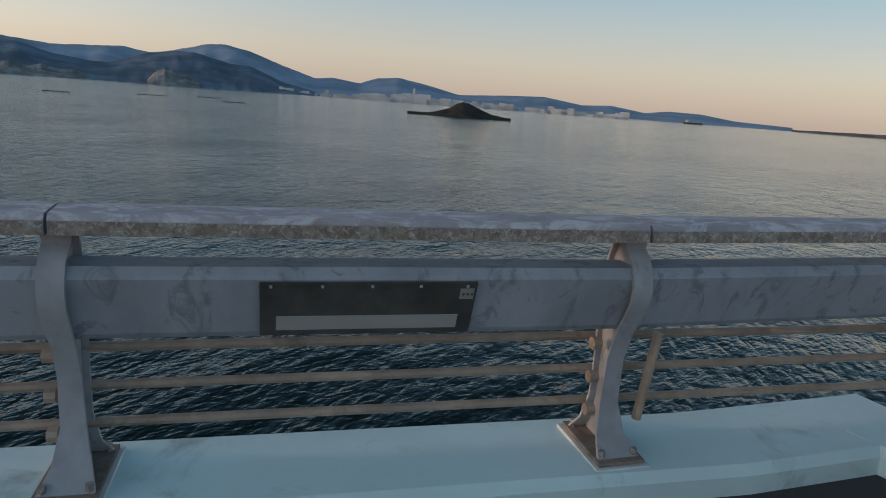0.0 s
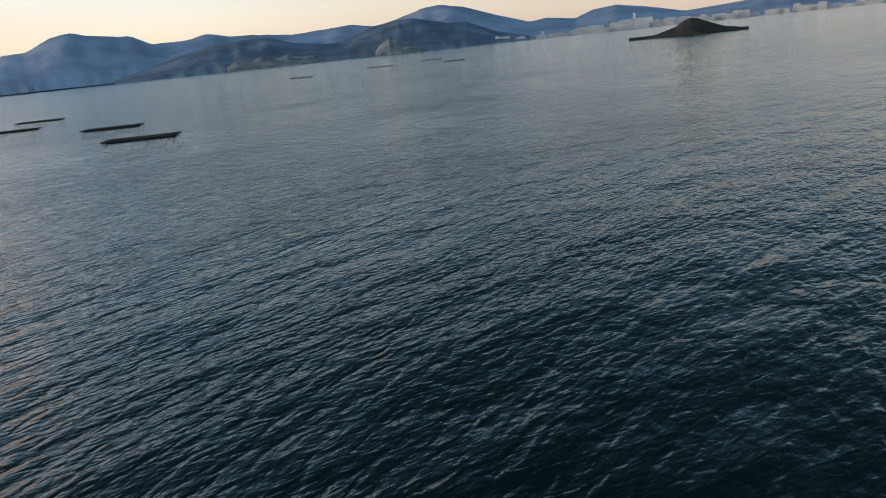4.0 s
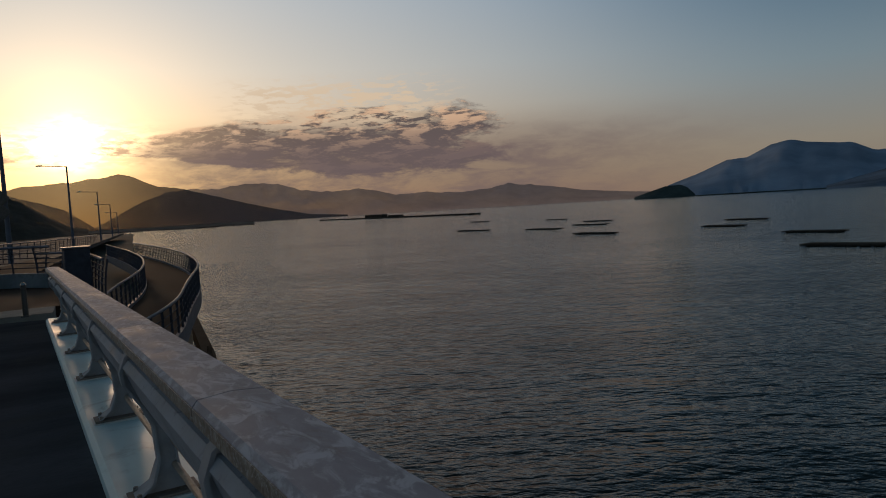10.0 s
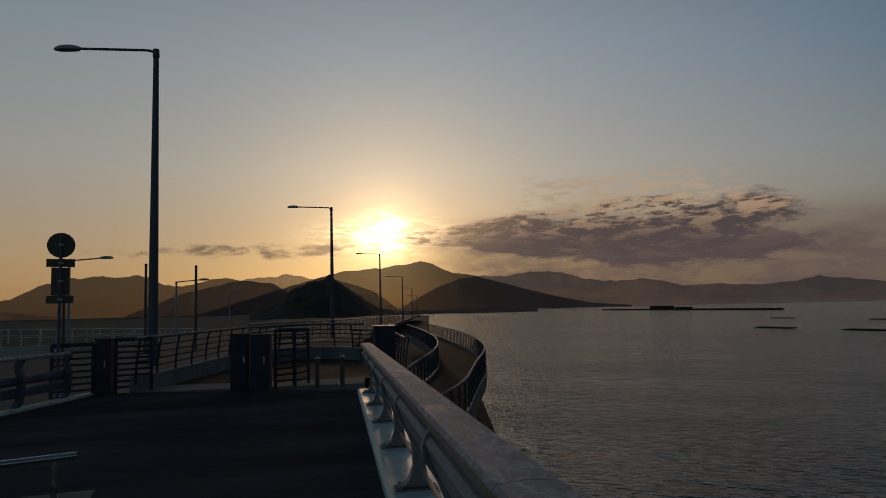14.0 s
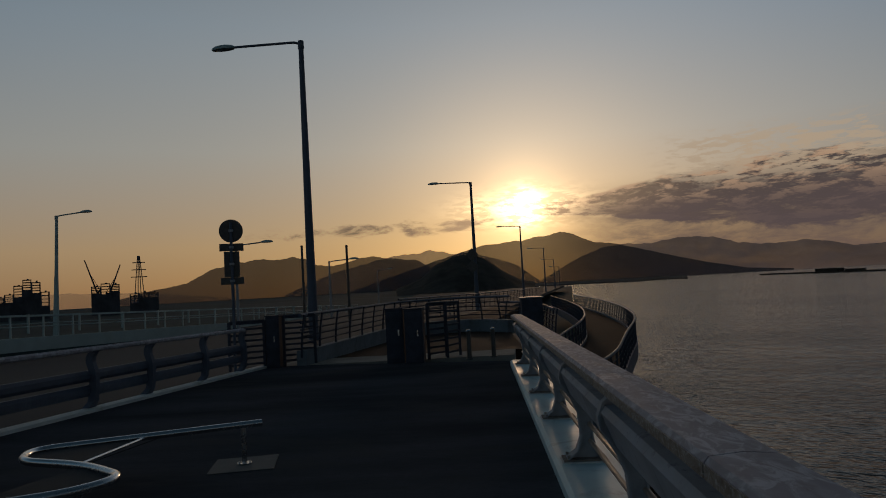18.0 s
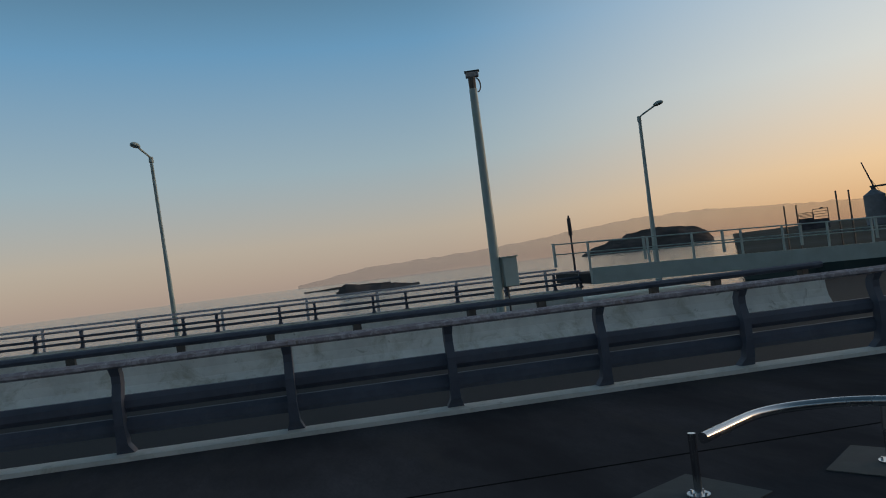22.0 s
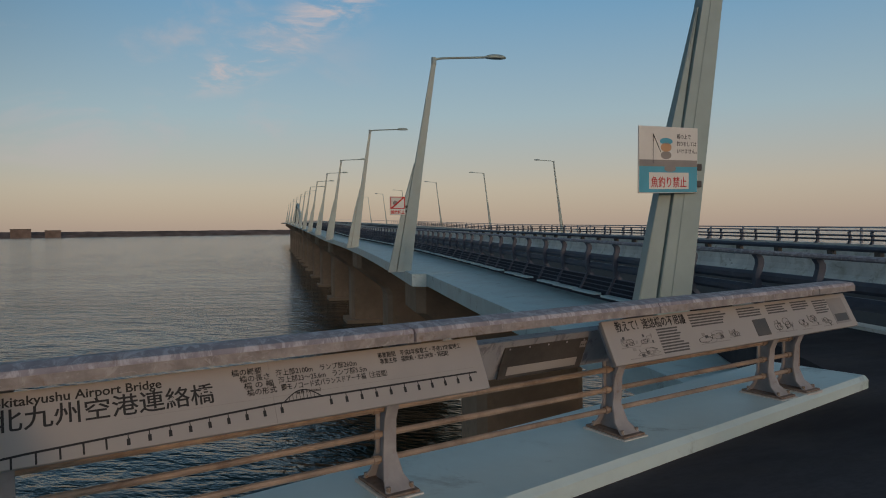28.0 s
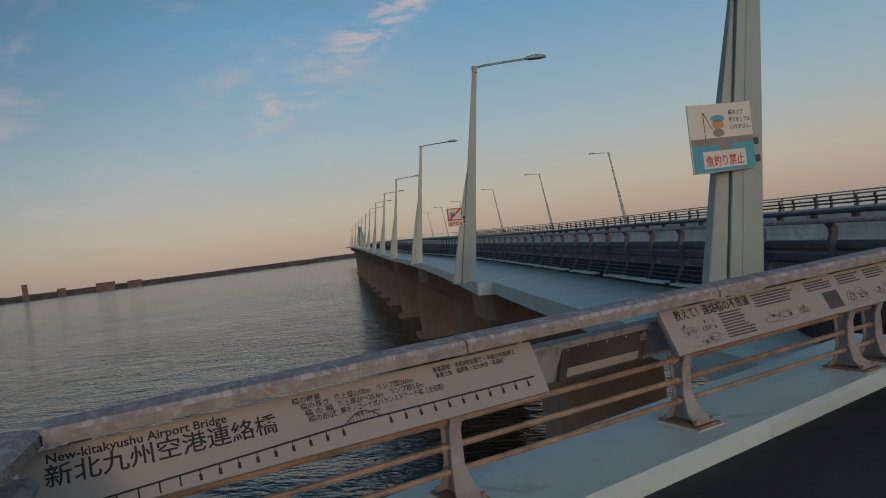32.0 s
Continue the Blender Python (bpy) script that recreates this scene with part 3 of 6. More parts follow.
# Warm brown haze over the distant shore is put into its colour.
M_SHORE = material("haze_tinted_brown_shore", (0.21, 0.165, 0.15), 1.0, 0.0, spec=0.02, vary=0.35, scale=0.02, fine=0.2, stain=(0.10, 0.08, 0.08), stain_amount=0.4, stain_scale=0.01)
# Scrub brown, with its base colour lightened to imitate haze over the water.
M_BLUFF = material("brown_scrub_bluff", (0.115, 0.10, 0.095), 1.0, 0.0, spec=0.02, vary=0.4, scale=0.02, fine=0.3)
ridge("airport_shore", -11, 50, 2600, [(-11, 0.10), (0, 0.12), (9, 0.14), (16, 0.17), (21, 0.25), (24, 0.24), (40, 0.08), (50, -0.15)], M_SHORE, "low brown reclaimed shore on the horizon", seed=21.0, depth=80, rough=0.25, steps=240)
ridge("headland", 232.4, 242.6, 1500, [(232.4, -0.2), (232.9, 0.45), (233.6, 0.8), (235, 1.0), (236.4, 1.12), (238.0, 1.02), (238.9, 0.92), (239.4, 0.5), (240, 0.68), (240.7, 0.3), (241.6, 0.12), (242.6, -0.4)], M_BLUFF, "dark low wooded headland across the water", seed=23.0, depth=150, rough=0.10)
ridge("breakwater", 256.2, 263.1, 700, [(256.2, -1.05), (257.2, -0.78), (258.4, -0.66), (259.4, -0.50), (260.2, -0.66), (260.9, -0.52), (261.7, -0.34), (262.3, -0.28), (262.7, -0.5), (263.1, -1.1)], M_BLUFF, "brown rubble breakwater", seed=25.0, depth=30, rough=0.12)
ridge("sand_spit", 258.5, 265.6, 1150, [(258.5, -0.6), (260, -0.46), (263, -0.44), (265.6, -0.6)], M_BLUFF, "thin dark spit of land behind the breakwater", seed=27.0, depth=25, rough=0.02)
ridge("quarry_face", 95.7, 99.4, 2300, [(95.7, 0.0), (96.2, 0.35), (96.8, 0.6), (97.2, 0.48), (97.7, 0.85), (98.2, 1.08), (98.6, 0.75), (99.0, 0.5), (99.4, 0.0)], M_SCAR, "pale stepped quarry face on the hillside", seed=31.0, depth=120, rough=0.3, steps=70)
ridge("quarry_terrace", 103.5, 111, 2300, [(103.5, 0.05), (104.3, 0.32), (105.2, 0.28), (106.2, 0.5), (107, 0.40), (108.2, 0.55), (109.3, 0.38), (110.2, 0.42), (111, 0.05)], M_SCAR, "pale dusty quarry terrace below the wooded hill", seed=33.0, depth=120, rough=0.3, steps=110)

def grounded(ob):
    """Stand a thing that is drawn from floor level 0 on the balcony's floor."""
    ob.matrix_basis = GROUNDED @ ob.matrix_basis
    return ob


def by_gate(ob):
    """The same for the things at the far end of the balcony, by the gates."""
    ob.matrix_basis = GATEWARD @ GROUNDED @ ob.matrix_basis
    return ob


# ---------------------------------------------------------------- balcony floor, kerbs and sea railing
SEA_POSTS = [2.74 - 1.67 * k for k in range(9)]
END_0 = Vector((3.98, 0.09, 0.0))
END_D = Vector((0.215, -0.977, 0.0)).normalized()
END_LEN = 5.93
KERB_Z = 0.29


def end_point(s, out=0.0, z=0.0):
    """s metres along the end railing from the corner, out metres away from the floor."""
    n = Vector((-END_D.y, END_D.x, 0))
    return END_0 + END_D * s + n * out + Vector((0, 0, z))


def slab(name, outline, z0, z1, mat, label, **tags):
    bm = bmesh.new()
    low = [bm.verts.new((x, y, z0)) for x, y in outline]
    high = [bm.verts.new((x, y, z1)) for x, y in outline]
    n = len(outline)
    bm.faces.new(low[::-1])
    bm.faces.new(high)
    for i in range(n):
        bm.faces.new((low[i], low[(i + 1) % n], high[(i + 1) % n], high[i]))
    return part(name, bm, mat, None, label, **tags)


a0, a1 = at_road(-14.0, 0.95), at_road(12, 0.95)
e1 = end_point(END_LEN, 0.35)
slab("floor", [(-12.2, 0.2), (4.12, 0.28), (e1.x, e1.y), (a1.x, a1.y), (a0.x, a0.y)], -0.35, FLOOR, M_PAVE, "dark resin-paved viewing balcony floor", kind="structure", category="floor")


def kerb(name, path, inner, outer, label):
    prof = [(-inner, 0.0), (-inner, KERB_Z - 0.03), (-inner + 0.03, KERB_Z), (outer - 0.04, KERB_Z - 0.01), (outer, KERB_Z - 0.05), (outer, -0.35), (-inner, -0.35)]
    return part(name, sweep(path, [(-s, u) for s, u in prof]), M_PALE, None, label, kind="structure", category="kerb")


# the way runs so that the sea lies on its left
kerb("kerb_sea", [(-11.42, 0.0, 0.0), (3.2, 0.0, 0.0), (4.16, 0.09, 0.0)], 0.06, 0.42, "pale aqua painted steel kerb under the railing")
kerb("kerb_end", [end_point(-0.1, -0.23), end_point(END_LEN, 0.287)], 0.0, 0.86, "pale aqua painted steel kerb under the end railing")

RAIL_PROFILE = [(0.0, 1.045), (0.0, 1.085), (0.012, 1.1), (0.10, 1.108), (0.185, 1.1), (0.2, 1.08), (0.2, 1.05), (0.1, 1.04)]
BEAM_PROFILE = [(0.020, 0.925), (0.045, 0.955), (0.16, 0.955), (0.19, 0.92), (0.20, 0.80), (0.16, 0.74), (0.105, 0.735), (0.085, 0.755)]


M_CAULK = material("white_sealant", (0.62, 0.62, 0.60), 0.7, 0.0, vary=0.1, scale=6)


def post_mesh():
    """A cast post of curved flanges and a web; x along the railing, y outwards."""
    front = [(0.02, 0.305), (0.10, 0.36), (0.135, 0.46), (0.125, 0.62), (0.085, 0.72), (0.012, 0.84), (0.004, 0.90), (0.03, 0.97), (0.08, 1.01), (0.085, 1.05)]
    back = [(0.27, 0.305), (0.235, 0.36), (0.215, 0.46), (0.215, 0.62), (0.22, 0.72), (0.225, 0.84), (0.215, 0.90), (0.19, 0.97), (0.165, 1.01), (0.165, 1.05)]
    bm = bmesh.new()

    def strip(line, halves, thick):
        rows = []
        for (y, z), half in zip(line, halves):
            rows.append([bm.verts.new((sx * half, y + sy * thick, z)) for sx, sy in ((-1, 0), (1, 0), (1, 1), (-1, 1))])
        for r, q in zip(rows, rows[1:]):
            for j in range(4):
                bm.faces.new((r[j], r[(j + 1) % 4], q[(j + 1) % 4], q[j]))
        bm.faces.new(rows[0][::-1])
        bm.faces.new(rows[-1])

    strip(front, (0.078, 0.052, 0.034, 0.031, 0.031, 0.033, 0.033, 0.033, 0.036, 0.038), 0.014)
    strip(back, (0.078, 0.050, 0.033, 0.03, 0.03, 0.03, 0.03, 0.03, 0.033, 0.036), 0.012)
    rows = [[bm.verts.new((sx * 0.011, y, z)) for sx, y in ((-1, f[0] + 0.01), (1, f[0] + 0.01), (1, b[0] + 0.006), (-1, b[0] + 0.006))] for f, b in zip(front, back) for z in (f[1],)]
    for r, q in zip(rows, rows[1:]):
        for j in range(4):
            bm.faces.new((r[j], r[(j + 1) % 4], q[(j + 1) % 4], q[j]))
    return bm


def railing(name, label, frame_of, length, posts, joints, lean=0.0, lip_mat=None):
    """A railing in its own frame: s along, out, z. frame_of maps (s, out, z) to the world."""
    root = thing(name, frame_of(0, 0, 0), label, "railing")

    def off(z):
        return lean * min(max((1.05 - z) / 0.15, 0.0), 1.0)

    def run(profile, s0, s1, pname, mat, plabel=""):
        bm = bmesh.new()
        a = [bm.verts.new(frame_of(s0, y, z)) for y, z in profile]
        b = [bm.verts.new(frame_of(s1, y, z)) for y, z in profile]
        n = len(profile)
        for j in range(n):
            bm.faces.new((a[j], a[(j + 1) % n], b[(j + 1) % n], b[j]))
        bm.faces.new(a[::-1])
        bm.faces.new(b)
        return part(pname, bm, mat, root, plabel)

    for s0, s1 in zip(joints, joints[1:]):
        top = run(RAIL_PROFILE, s0 + 0.004, s1 - 0.004, "top_rail", M_RAIL, "weathered galvanised top rail with stained lip")
        lip = [(-0.004, 1.046), (-0.004, 1.082), (0.001, 1.082), (0.001, 1.046)]
        edge = run(lip, s0 + 0.006, s1 - 0.006, "rail_lip", lip_mat or M_LIP)
        edge.parent = top
        edge.data.transform(Matrix.Translation(-Vector(top.location)))
        run([(y + off(z), z) for y, z in BEAM_PROFILE], s0 + 0.004, s1 - 0.004, "beam", M_BEAM)
    first = None
    mesh = None
    for s in posts:
        o = frame_of(s, 0, 0)
        ax, ay = frame_of(s + 1, 0, 0) - o, frame_of(s, 1, 0) - o
        m = Matrix(((ax.x, ay.x, 0, o.x), (ax.y, ay.y, 0, o.y), (0, 0, 1, 0), (0, 0, 0, 1)))
        bm = post_mesh()
        for v in bm.verts:
            v.co.y += off(v.co.z)
        bm.transform(m)
        m = m @ Matrix.Translation((0, lean, 0))
        post = part("post", bm, M_POST, root, smooth=True)
        part("base_plate", box(-0.085, 0.085, 0.0, 0.31, KERB_Z + 0.006, 0.310, 0.004, None, m), M_RUSTY, post)
        part("grout_pad", box(-0.098, 0.098, -0.012, 0.322, KERB_Z - 0.012, KERB_Z + 0.0055, 0.003, None, m), M_CAULK, post)
        for bx, by in ((-0.06, 0.04), (0.06, 0.04), (-0.06, 0.27), (0.06, 0.27)):
            part("bolt", cone(m @ Vector((bx, by, 0.30)), m @ Vector((bx, by, 0.335)), 0.013, 0.011, 6), M_LIP, post)
        for z in (0.425, 0.545, 0.665):
            part("pipe_collar", tube([m @ Vector((-0.075, 0.165, z)), m @ Vector((-0.045, 0.165, z))], 0.022, 8), M_PIPE, post)
    for z in (0.425, 0.545, 0.665):
        part("pipe", tube([frame_of(joints[0], 0.165 + lean, z), frame_of(joints[-1], 0.165 + lean, z)], 0.016, 8), M_PIPE, root, smooth=True)
    return root


def sea_frame(s, out, z):
    return Vector((s, out + 0.10 * max(0.0, s - 3.2), z))


railing("railing_sea", "weathered grey steel bridge railing above the sea", sea_frame, 14, SEA_POSTS, [-11.39, -10.62, -8.95, -7.28, -5.61, -3.94, -2.27, -0.60, 1.07, 2.74, 4.02])
railing("railing_end", "weathered grey steel railing carrying two information boards", lambda s, o, z: end_point(s, o, z), END_LEN, [0.12, 1.653, 3.178, 4.735, 5.05], [0.02, 1.577, 3.10, 4.66, 5.12], lean=0.24, lip_mat=M_EDGE)
end_rail = bpy.data.objects["railing_end"]
part("pipe_end", tube([end_point(5.12, 0.405, 0.41), end_point(5.12, 0.405, 0.68)], 0.016, 8), M_PIPE, end_rail)

# ---------------------------------------------------------------- roadside barriers, roads, girder
def beam_barrier(name, label, s0, s1, v, z, spacing, flip=1, top_z=0.92, full=True, group=""):
    root = thing(name, at_road(s0, v, z), label, "guard rail", group)
    top = [(0.07 * math.cos(a) * 1.1, top_z + 0.045 * math.sin(a)) for a in [i * math.pi / 4 + 0.39 for i in range(8)]]
    low = lambda h: [(flip * (0.10 + 0.085 * math.cos(a)), h + (0.095 if full else 0.05) * math.sin(a)) for a in [i * math.pi / 4 + 0.39 for i in range(8)]]
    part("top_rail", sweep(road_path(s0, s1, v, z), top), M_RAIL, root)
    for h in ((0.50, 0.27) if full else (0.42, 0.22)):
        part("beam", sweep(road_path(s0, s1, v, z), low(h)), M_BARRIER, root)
    n = int((s1 - s0) / spacing)
    mesh = None
    for i in range(n + 1):
        s = s0 + i * spacing
        a = heading(s)
        if mesh is None:
            bm = bmesh.new()
            line = [(0.10, 0.0), (0.02, 0.10), (-0.01, 0.30), (-0.01, 0.55), (0.045, 0.72), (0.04, 0.80), (-0.02, 0.885)]
            rows = [[bm.verts.new((sx * w, -flip * (y + sy * 0.06), zz * top_z / 0.92)) for sx, sy in ((-1, -1), (1, -1), (1, 1), (-1, 1))] for (y, zz), w in zip(line, (0.09, 0.055, 0.045, 0.045, 0.045, 0.045, 0.05))]
            for r, q in zip(rows, rows[1:]):
                for j in range(4):
                    bm.faces.new((r[j], r[(j + 1) % 4], q[(j + 1) % 4], q[j]))
            bm.faces.new(rows[0][::-1])
            bm.faces.new(rows[-1])
            bmesh.ops.recalc_face_normals(bm, faces=bm.faces)
            mesh = bpy.data.meshes.new("post")
            bm.to_mesh(mesh)
            bm.free()
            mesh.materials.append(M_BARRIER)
        ob = new("post", mesh)
        ob.parent = root
        ob.matrix_basis = Matrix.Translation(at_road(s, v, z) - Vector(root.location)) @ Matrix.Rotation(a, 4, "Z")
    return root


BARRIER_0, BARRIER_STEP = -14.6, 1.723
j0, j1 = GROUNDED @ Vector((5.0, -6.18, 0.0)), GROUNDED @ Vector((-7.0, -4.43, 0.0))
part("floor_joint", sweep([j0, j1], [(-0.007, -0.01), (-0.007, 0.003), (0.007, 0.003), (0.007, -0.01)]), M_JOINT, None, "thin dark sealed joint across the paving", kind="structure", category="joint")
FAR = 760.0
part("roadway", sweep(road_path(-260, FAR, 0, -0.42, 8), [(-0.9, 0.0), (19.0, 0.0), (19.0, -0.5), (-0.9, -0.5)]), M_ROAD, None, "grey asphalt carriageway of the long bridge", kind="structure", category="road")
part("barrier_kerb", sweep(road_path(-15.6, 12.0, 0.0, 0.0, 2), [(-0.14, -0.7), (-0.14, 0.05), (0.14, 0.05), (0.14, -0.7)]), M_CONC, None, "pale concrete kerb strip under the roadside barrier", kind="structure", category="kerb").matrix_basis = GROUNDED
# Added dark sheet behind the lower rails; the gap's shade is its colour.
part("barrier_sill", sweep(road_path(12.02, FAR, 0.0, 0.0, 8), [(0.14, -0.7), (0.14, 0.03), (0.30, 0.03), (0.30, -0.7)]), M_FENCE, None, "dark sheet for the shaded gap under the barrier along the bridge", kind="structure", category="kerb").matrix_basis = GROUNDED
beam_barrier("roadside_barrier", "grey-blue steel crash barrier along the carriageway", BARRIER_0, 160, 0.0, 0.05, BARRIER_STEP, 1)
grounded(bpy.data.objects["roadside_barrier"])
for g0, g1, wide in ((-15.0, 25.5, 3.2), (25.54, FAR, 3.75)):
    part("girder", sweep(road_path(g0, g1, 0, 0, 8), [(0.4, -0.46), (0.2, -0.3), (-wide, -0.4), (-wide, -0.85), (4.0, -1.3), (4.0, -3.2), (15.0, -3.2), (15.0, -1.3), (23.0, -0.85), (23.0, -0.4), (19.3, -0.46)]), M_PALE, None, "pale aqua painted steel girder and fairing of the bridge", kind="structure", category="bridge")


# ---------------------------------------------------------------- median wall, far carriageway
def median():
    root = thing("median_wall", at_road(0, -8.7, 0), "stained precast concrete median wall with a steel rail on top", "median barrier", kind="structure")
    prof = [(-0.30, -0.48), (-0.30, -0.38), (-0.17, -0.20), (-0.11, 0.0), (-0.09, 0.27), (0.09, 0.27), (0.11, 0.0), (0.17, -0.20), (0.30, -0.38), (0.30, -0.48)]
    v = -8.7
    s = -11.5
    while s < 120:
        step = 2.2 if s < 60 else 6.6
        part("wall_block", sweep([at_road(s + 0.035, v, 0.0), at_road(s + step - 0.035, v, 0.0)], prof), M_CONC, root)
        s += step
    part("wall_block", sweep(road_path(s, FAR, v, 0.0, 12), prof), M_CONC, root)
    part("joint_core", sweep(road_path(-11.4, 60, v, 0, 6), [(-0.07, -0.4), (-0.07, 0.25), (0.07, 0.25), (0.07, -0.4)]), M_DARK, root)
    part("wall_rail", sweep(road_path(-11.5, FAR, v, 0, 8), [(0.13 * math.cos(a), 0.60 + 0.085 * math.sin(a)) for a in [i * math.pi / 4 for i in range(8)]]), M_BARRIER, root)
    for i in range(36):
        p = at_road(-11.2 + 2.2 * i, v, 0.0)
        part("rail_foot", box(-0.09, 0.09, -0.09, 0.09, 0.265, 0.53, 0.0, None, Matrix.Translation(p)), M_DARK, root)


median()
beam_barrier("far_barrier", "grey-blue steel crash barrier along the far carriageway", -9.0, 150, -19.0, 0.22, 1.72, -1, top_z=0.66, full=False)
part("far_parapet", sweep(road_path(-9, FAR, -19.1, 0.0, 8), [(-0.2, -0.5), (-0.2, 0.22), (0.2, 0.22), (0.2, -0.5)]), M_CONC, None, "pale concrete parapet under the far crash barrier", kind="structure", category="parapet")
part("outer_rail", sweep(road_path(-9, FAR, -22.0, 0.0, 8), [(0.06 * math.cos(a), 0.98 + 0.05 * math.sin(a)) for a in [i * math.pi / 3 for i in range(6)]]), M_RAIL, None, "slim grey steel rail beyond the far barrier", category="rail")


def rail_stubs():
    root = bpy.data.objects["outer_rail"]
    for i in range(60):
        p = at_road(-8 + 3.4 * i, -22.0, 0.0)
        part("rail_post", box(-0.05, 0.05, -0.05, 0.05, -0.4, 0.95, 0.0, None, Matrix.Translation(p)), M_POST, root)


rail_stubs()
def open_edge():
    """Below the barrier beyond the balcony: raked posts, four thin rails and thin pale cover plates."""
    root = bpy.data.objects["roadside_barrier"]
    home = -at_road(BARRIER_0, 0.0, 0.05)
    rake = lambda z: 0.063 - 0.52 * z
    bar = [(0.014 * math.cos(a), 0.014 * math.sin(a)) for a in [i * math.pi / 3 for i in range(6)]]

    def add(name, bm, mat):
        ob = part(name, bm, mat, None)
        ob.parent = root
        ob.data.transform(Matrix.Translation(home))

    for z in (-0.24, -0.14, -0.04, 0.06):
        add("lower_rail", sweep(road_path(12.1, 160, rake(z), z, 4), bar), M_BARRIER)
    for i in range(60):
        s = BARRIER_0 + BARRIER_STEP * (16 + i)
        foot, head = at_road(s, rake(-0.34), -0.34), at_road(s, rake(0.16), 0.16)
        m = Matrix.Translation(foot) @ Matrix.Rotation(heading(s), 4, "Z") @ Matrix.Rotation(math.atan2(0.26, 0.5), 4, "X")
        add("lower_post", box(-0.03, 0.03, -0.03, 0.03, 0.0, (head - foot).length, 0.004, None, m), M_BARRIER)
        p = at_road(s + BARRIER_STEP / 2, 0.36, -0.30)
        m = Matrix.Translation(p) @ Matrix.Rotation(heading(s), 4, "Z")
        ob = part("cover_plate", box(-0.72, 0.72, -0.10, 0.12, -0.05, 0.0, 0.008, None, m), M_PALE, None, "thin pale painted steel plate below the crash barrier", category="cover plate", group="plates along the bridge edge")
        grounded(ob)


open_edge()


def ramp_fence():
    """The rising slip road behind the carriageway, with its pale fascia and post fence."""
    root = thing("slip_road", at_road(-9, -18, 0), "pale aqua slip road edge with a slender post-and-rail fence", "slip road", kind="structure")
    n = 34
    base = lambda s: np.interp(s, [-75, -45, -9], [-0.74, 0.06, 0.98])
    line = [at_road(-9 - 66 * i / n, -17.6 + 0.0 * i, float(base(-9 - 66 * i / n))) for i in range(n + 1)]
    part("fascia", sweep(line, [(-0.15, -0.62), (-0.15, 0.0), (0.15, 0.0), (0.15, -0.62)]), M_POLE, root)
    for h in (0.50, 0.98):
        part("fence_rail", tube([p + Vector((0, 0, h)) for p in line], 0.028, 6), M_POLE, root)
    for i, p in enumerate(line):
        part("fence_post", box(-0.035, 0.035, -0.035, 0.035, 0, 1.0, 0.0, None, Matrix.Translation(p)), M_POLE, root)
    far = [at_road(-9 - 66 * i / n, -22.0, float(base(-9 - 66 * i / n)) + 0.1) for i in range(n + 1)]
    for h in (0.55, 1.0):
        part("fence_rail", tube([p + Vector((0, 0, h)) for p in far], 0.03, 6), M_POLE, root)
    for p in far[::2]:
        part("fence_post", box(-0.05, 0.05, -0.05, 0.05, 0, 1.05, 0.0, None, Matrix.Translation(p)), M_POLE, root)
    part("deck", sweep([p + Vector((0, 0, -0.3)) for p in line], [(-4.6, -0.3), (-4.6, 0.1), (-0.1, 0.1), (-0.1, -0.3)]), M_ROAD, root)


ramp_fence()


# ---------------------------------------------------------------- piers
def pier(s):
    a = heading(s)
    m = Matrix.Translation(at_road(s, 0, 0)) @ Matrix.Rotation(a, 4, "Z")
    top = -3.2
    bot = SEA_Z - rise(s) - 1.0
    bm = bmesh.new()
    rings = []
    for z, v0, v1, w in ((-1.0, 2.8, -4.2, 2.2), (-2.6, 2.8, -4.8, 2.2), (-4.6, 0.2, -5.4, 2.1), (-5.2, 0.0, -5.2, 2.05), (bot, 0.0, -5.2, 2.05)):
        rings.append([bm.verts.new((x, y, z)) for x, y in ((-w, v0 - 0.4), (-w + 0.4, v0), (w - 0.4, v0), (w, v0 - 0.4), (w, v1 + 0.4), (w - 0.4, v1), (-w + 0.4, v1), (-w, v1 + 0.4))])
    for r, q in zip(rings, rings[1:]):
        for j in range(8):
            bm.faces.new((r[j], r[(j + 1) % 8], q[(j + 1) % 8], q[j]))
    bm.faces.new(rings[0])
    bm.transform(m)
    root = thing("bridge_pier", m.translation + Vector((0, -5, bot)), "brown weathered concrete bridge pier standing in the sea", "bridge pier", "piers of the bridge")
    part("column", bm, M_PIER, root)
    part("footing", box(-3.0, 3.0, -6.2, 0.8, bot - 0.2, SEA_Z - rise(s) + 0.5, 0.1, None, m), M_PIER, root)


for k in range(15):
    pier(33 + 31.5 * k)
for s in (2.0,):
    pier(s)


# ---------------------------------------------------------------- street lamps
def lamp_head(h, inward, root):
    bm = bmesh.new()
    bmesh.ops.create_uvsphere(bm, u_segments=14, v_segments=8, radius=1.0)
    for v in bm.verts:
        if v.co.z < -0.2:
            v.co.z = -0.2 + (v.co.z + 0.2) * 0.25
    turn = Matrix.Translation(h) @ Matrix.Rotation(math.atan2(inward.y, inward.x), 4, "Z")
    bm.transform(turn @ Matrix.Diagonal((0.46, 0.18, 0.14, 1)))
    head = part("lamp_head", bm, M_POLE, root, smooth=True)
    part("lamp_glass", box(-0.24, 0.24, -0.1, 0.1, -0.05, -0.035, 0.004, None, turn), M_BOARD, head)


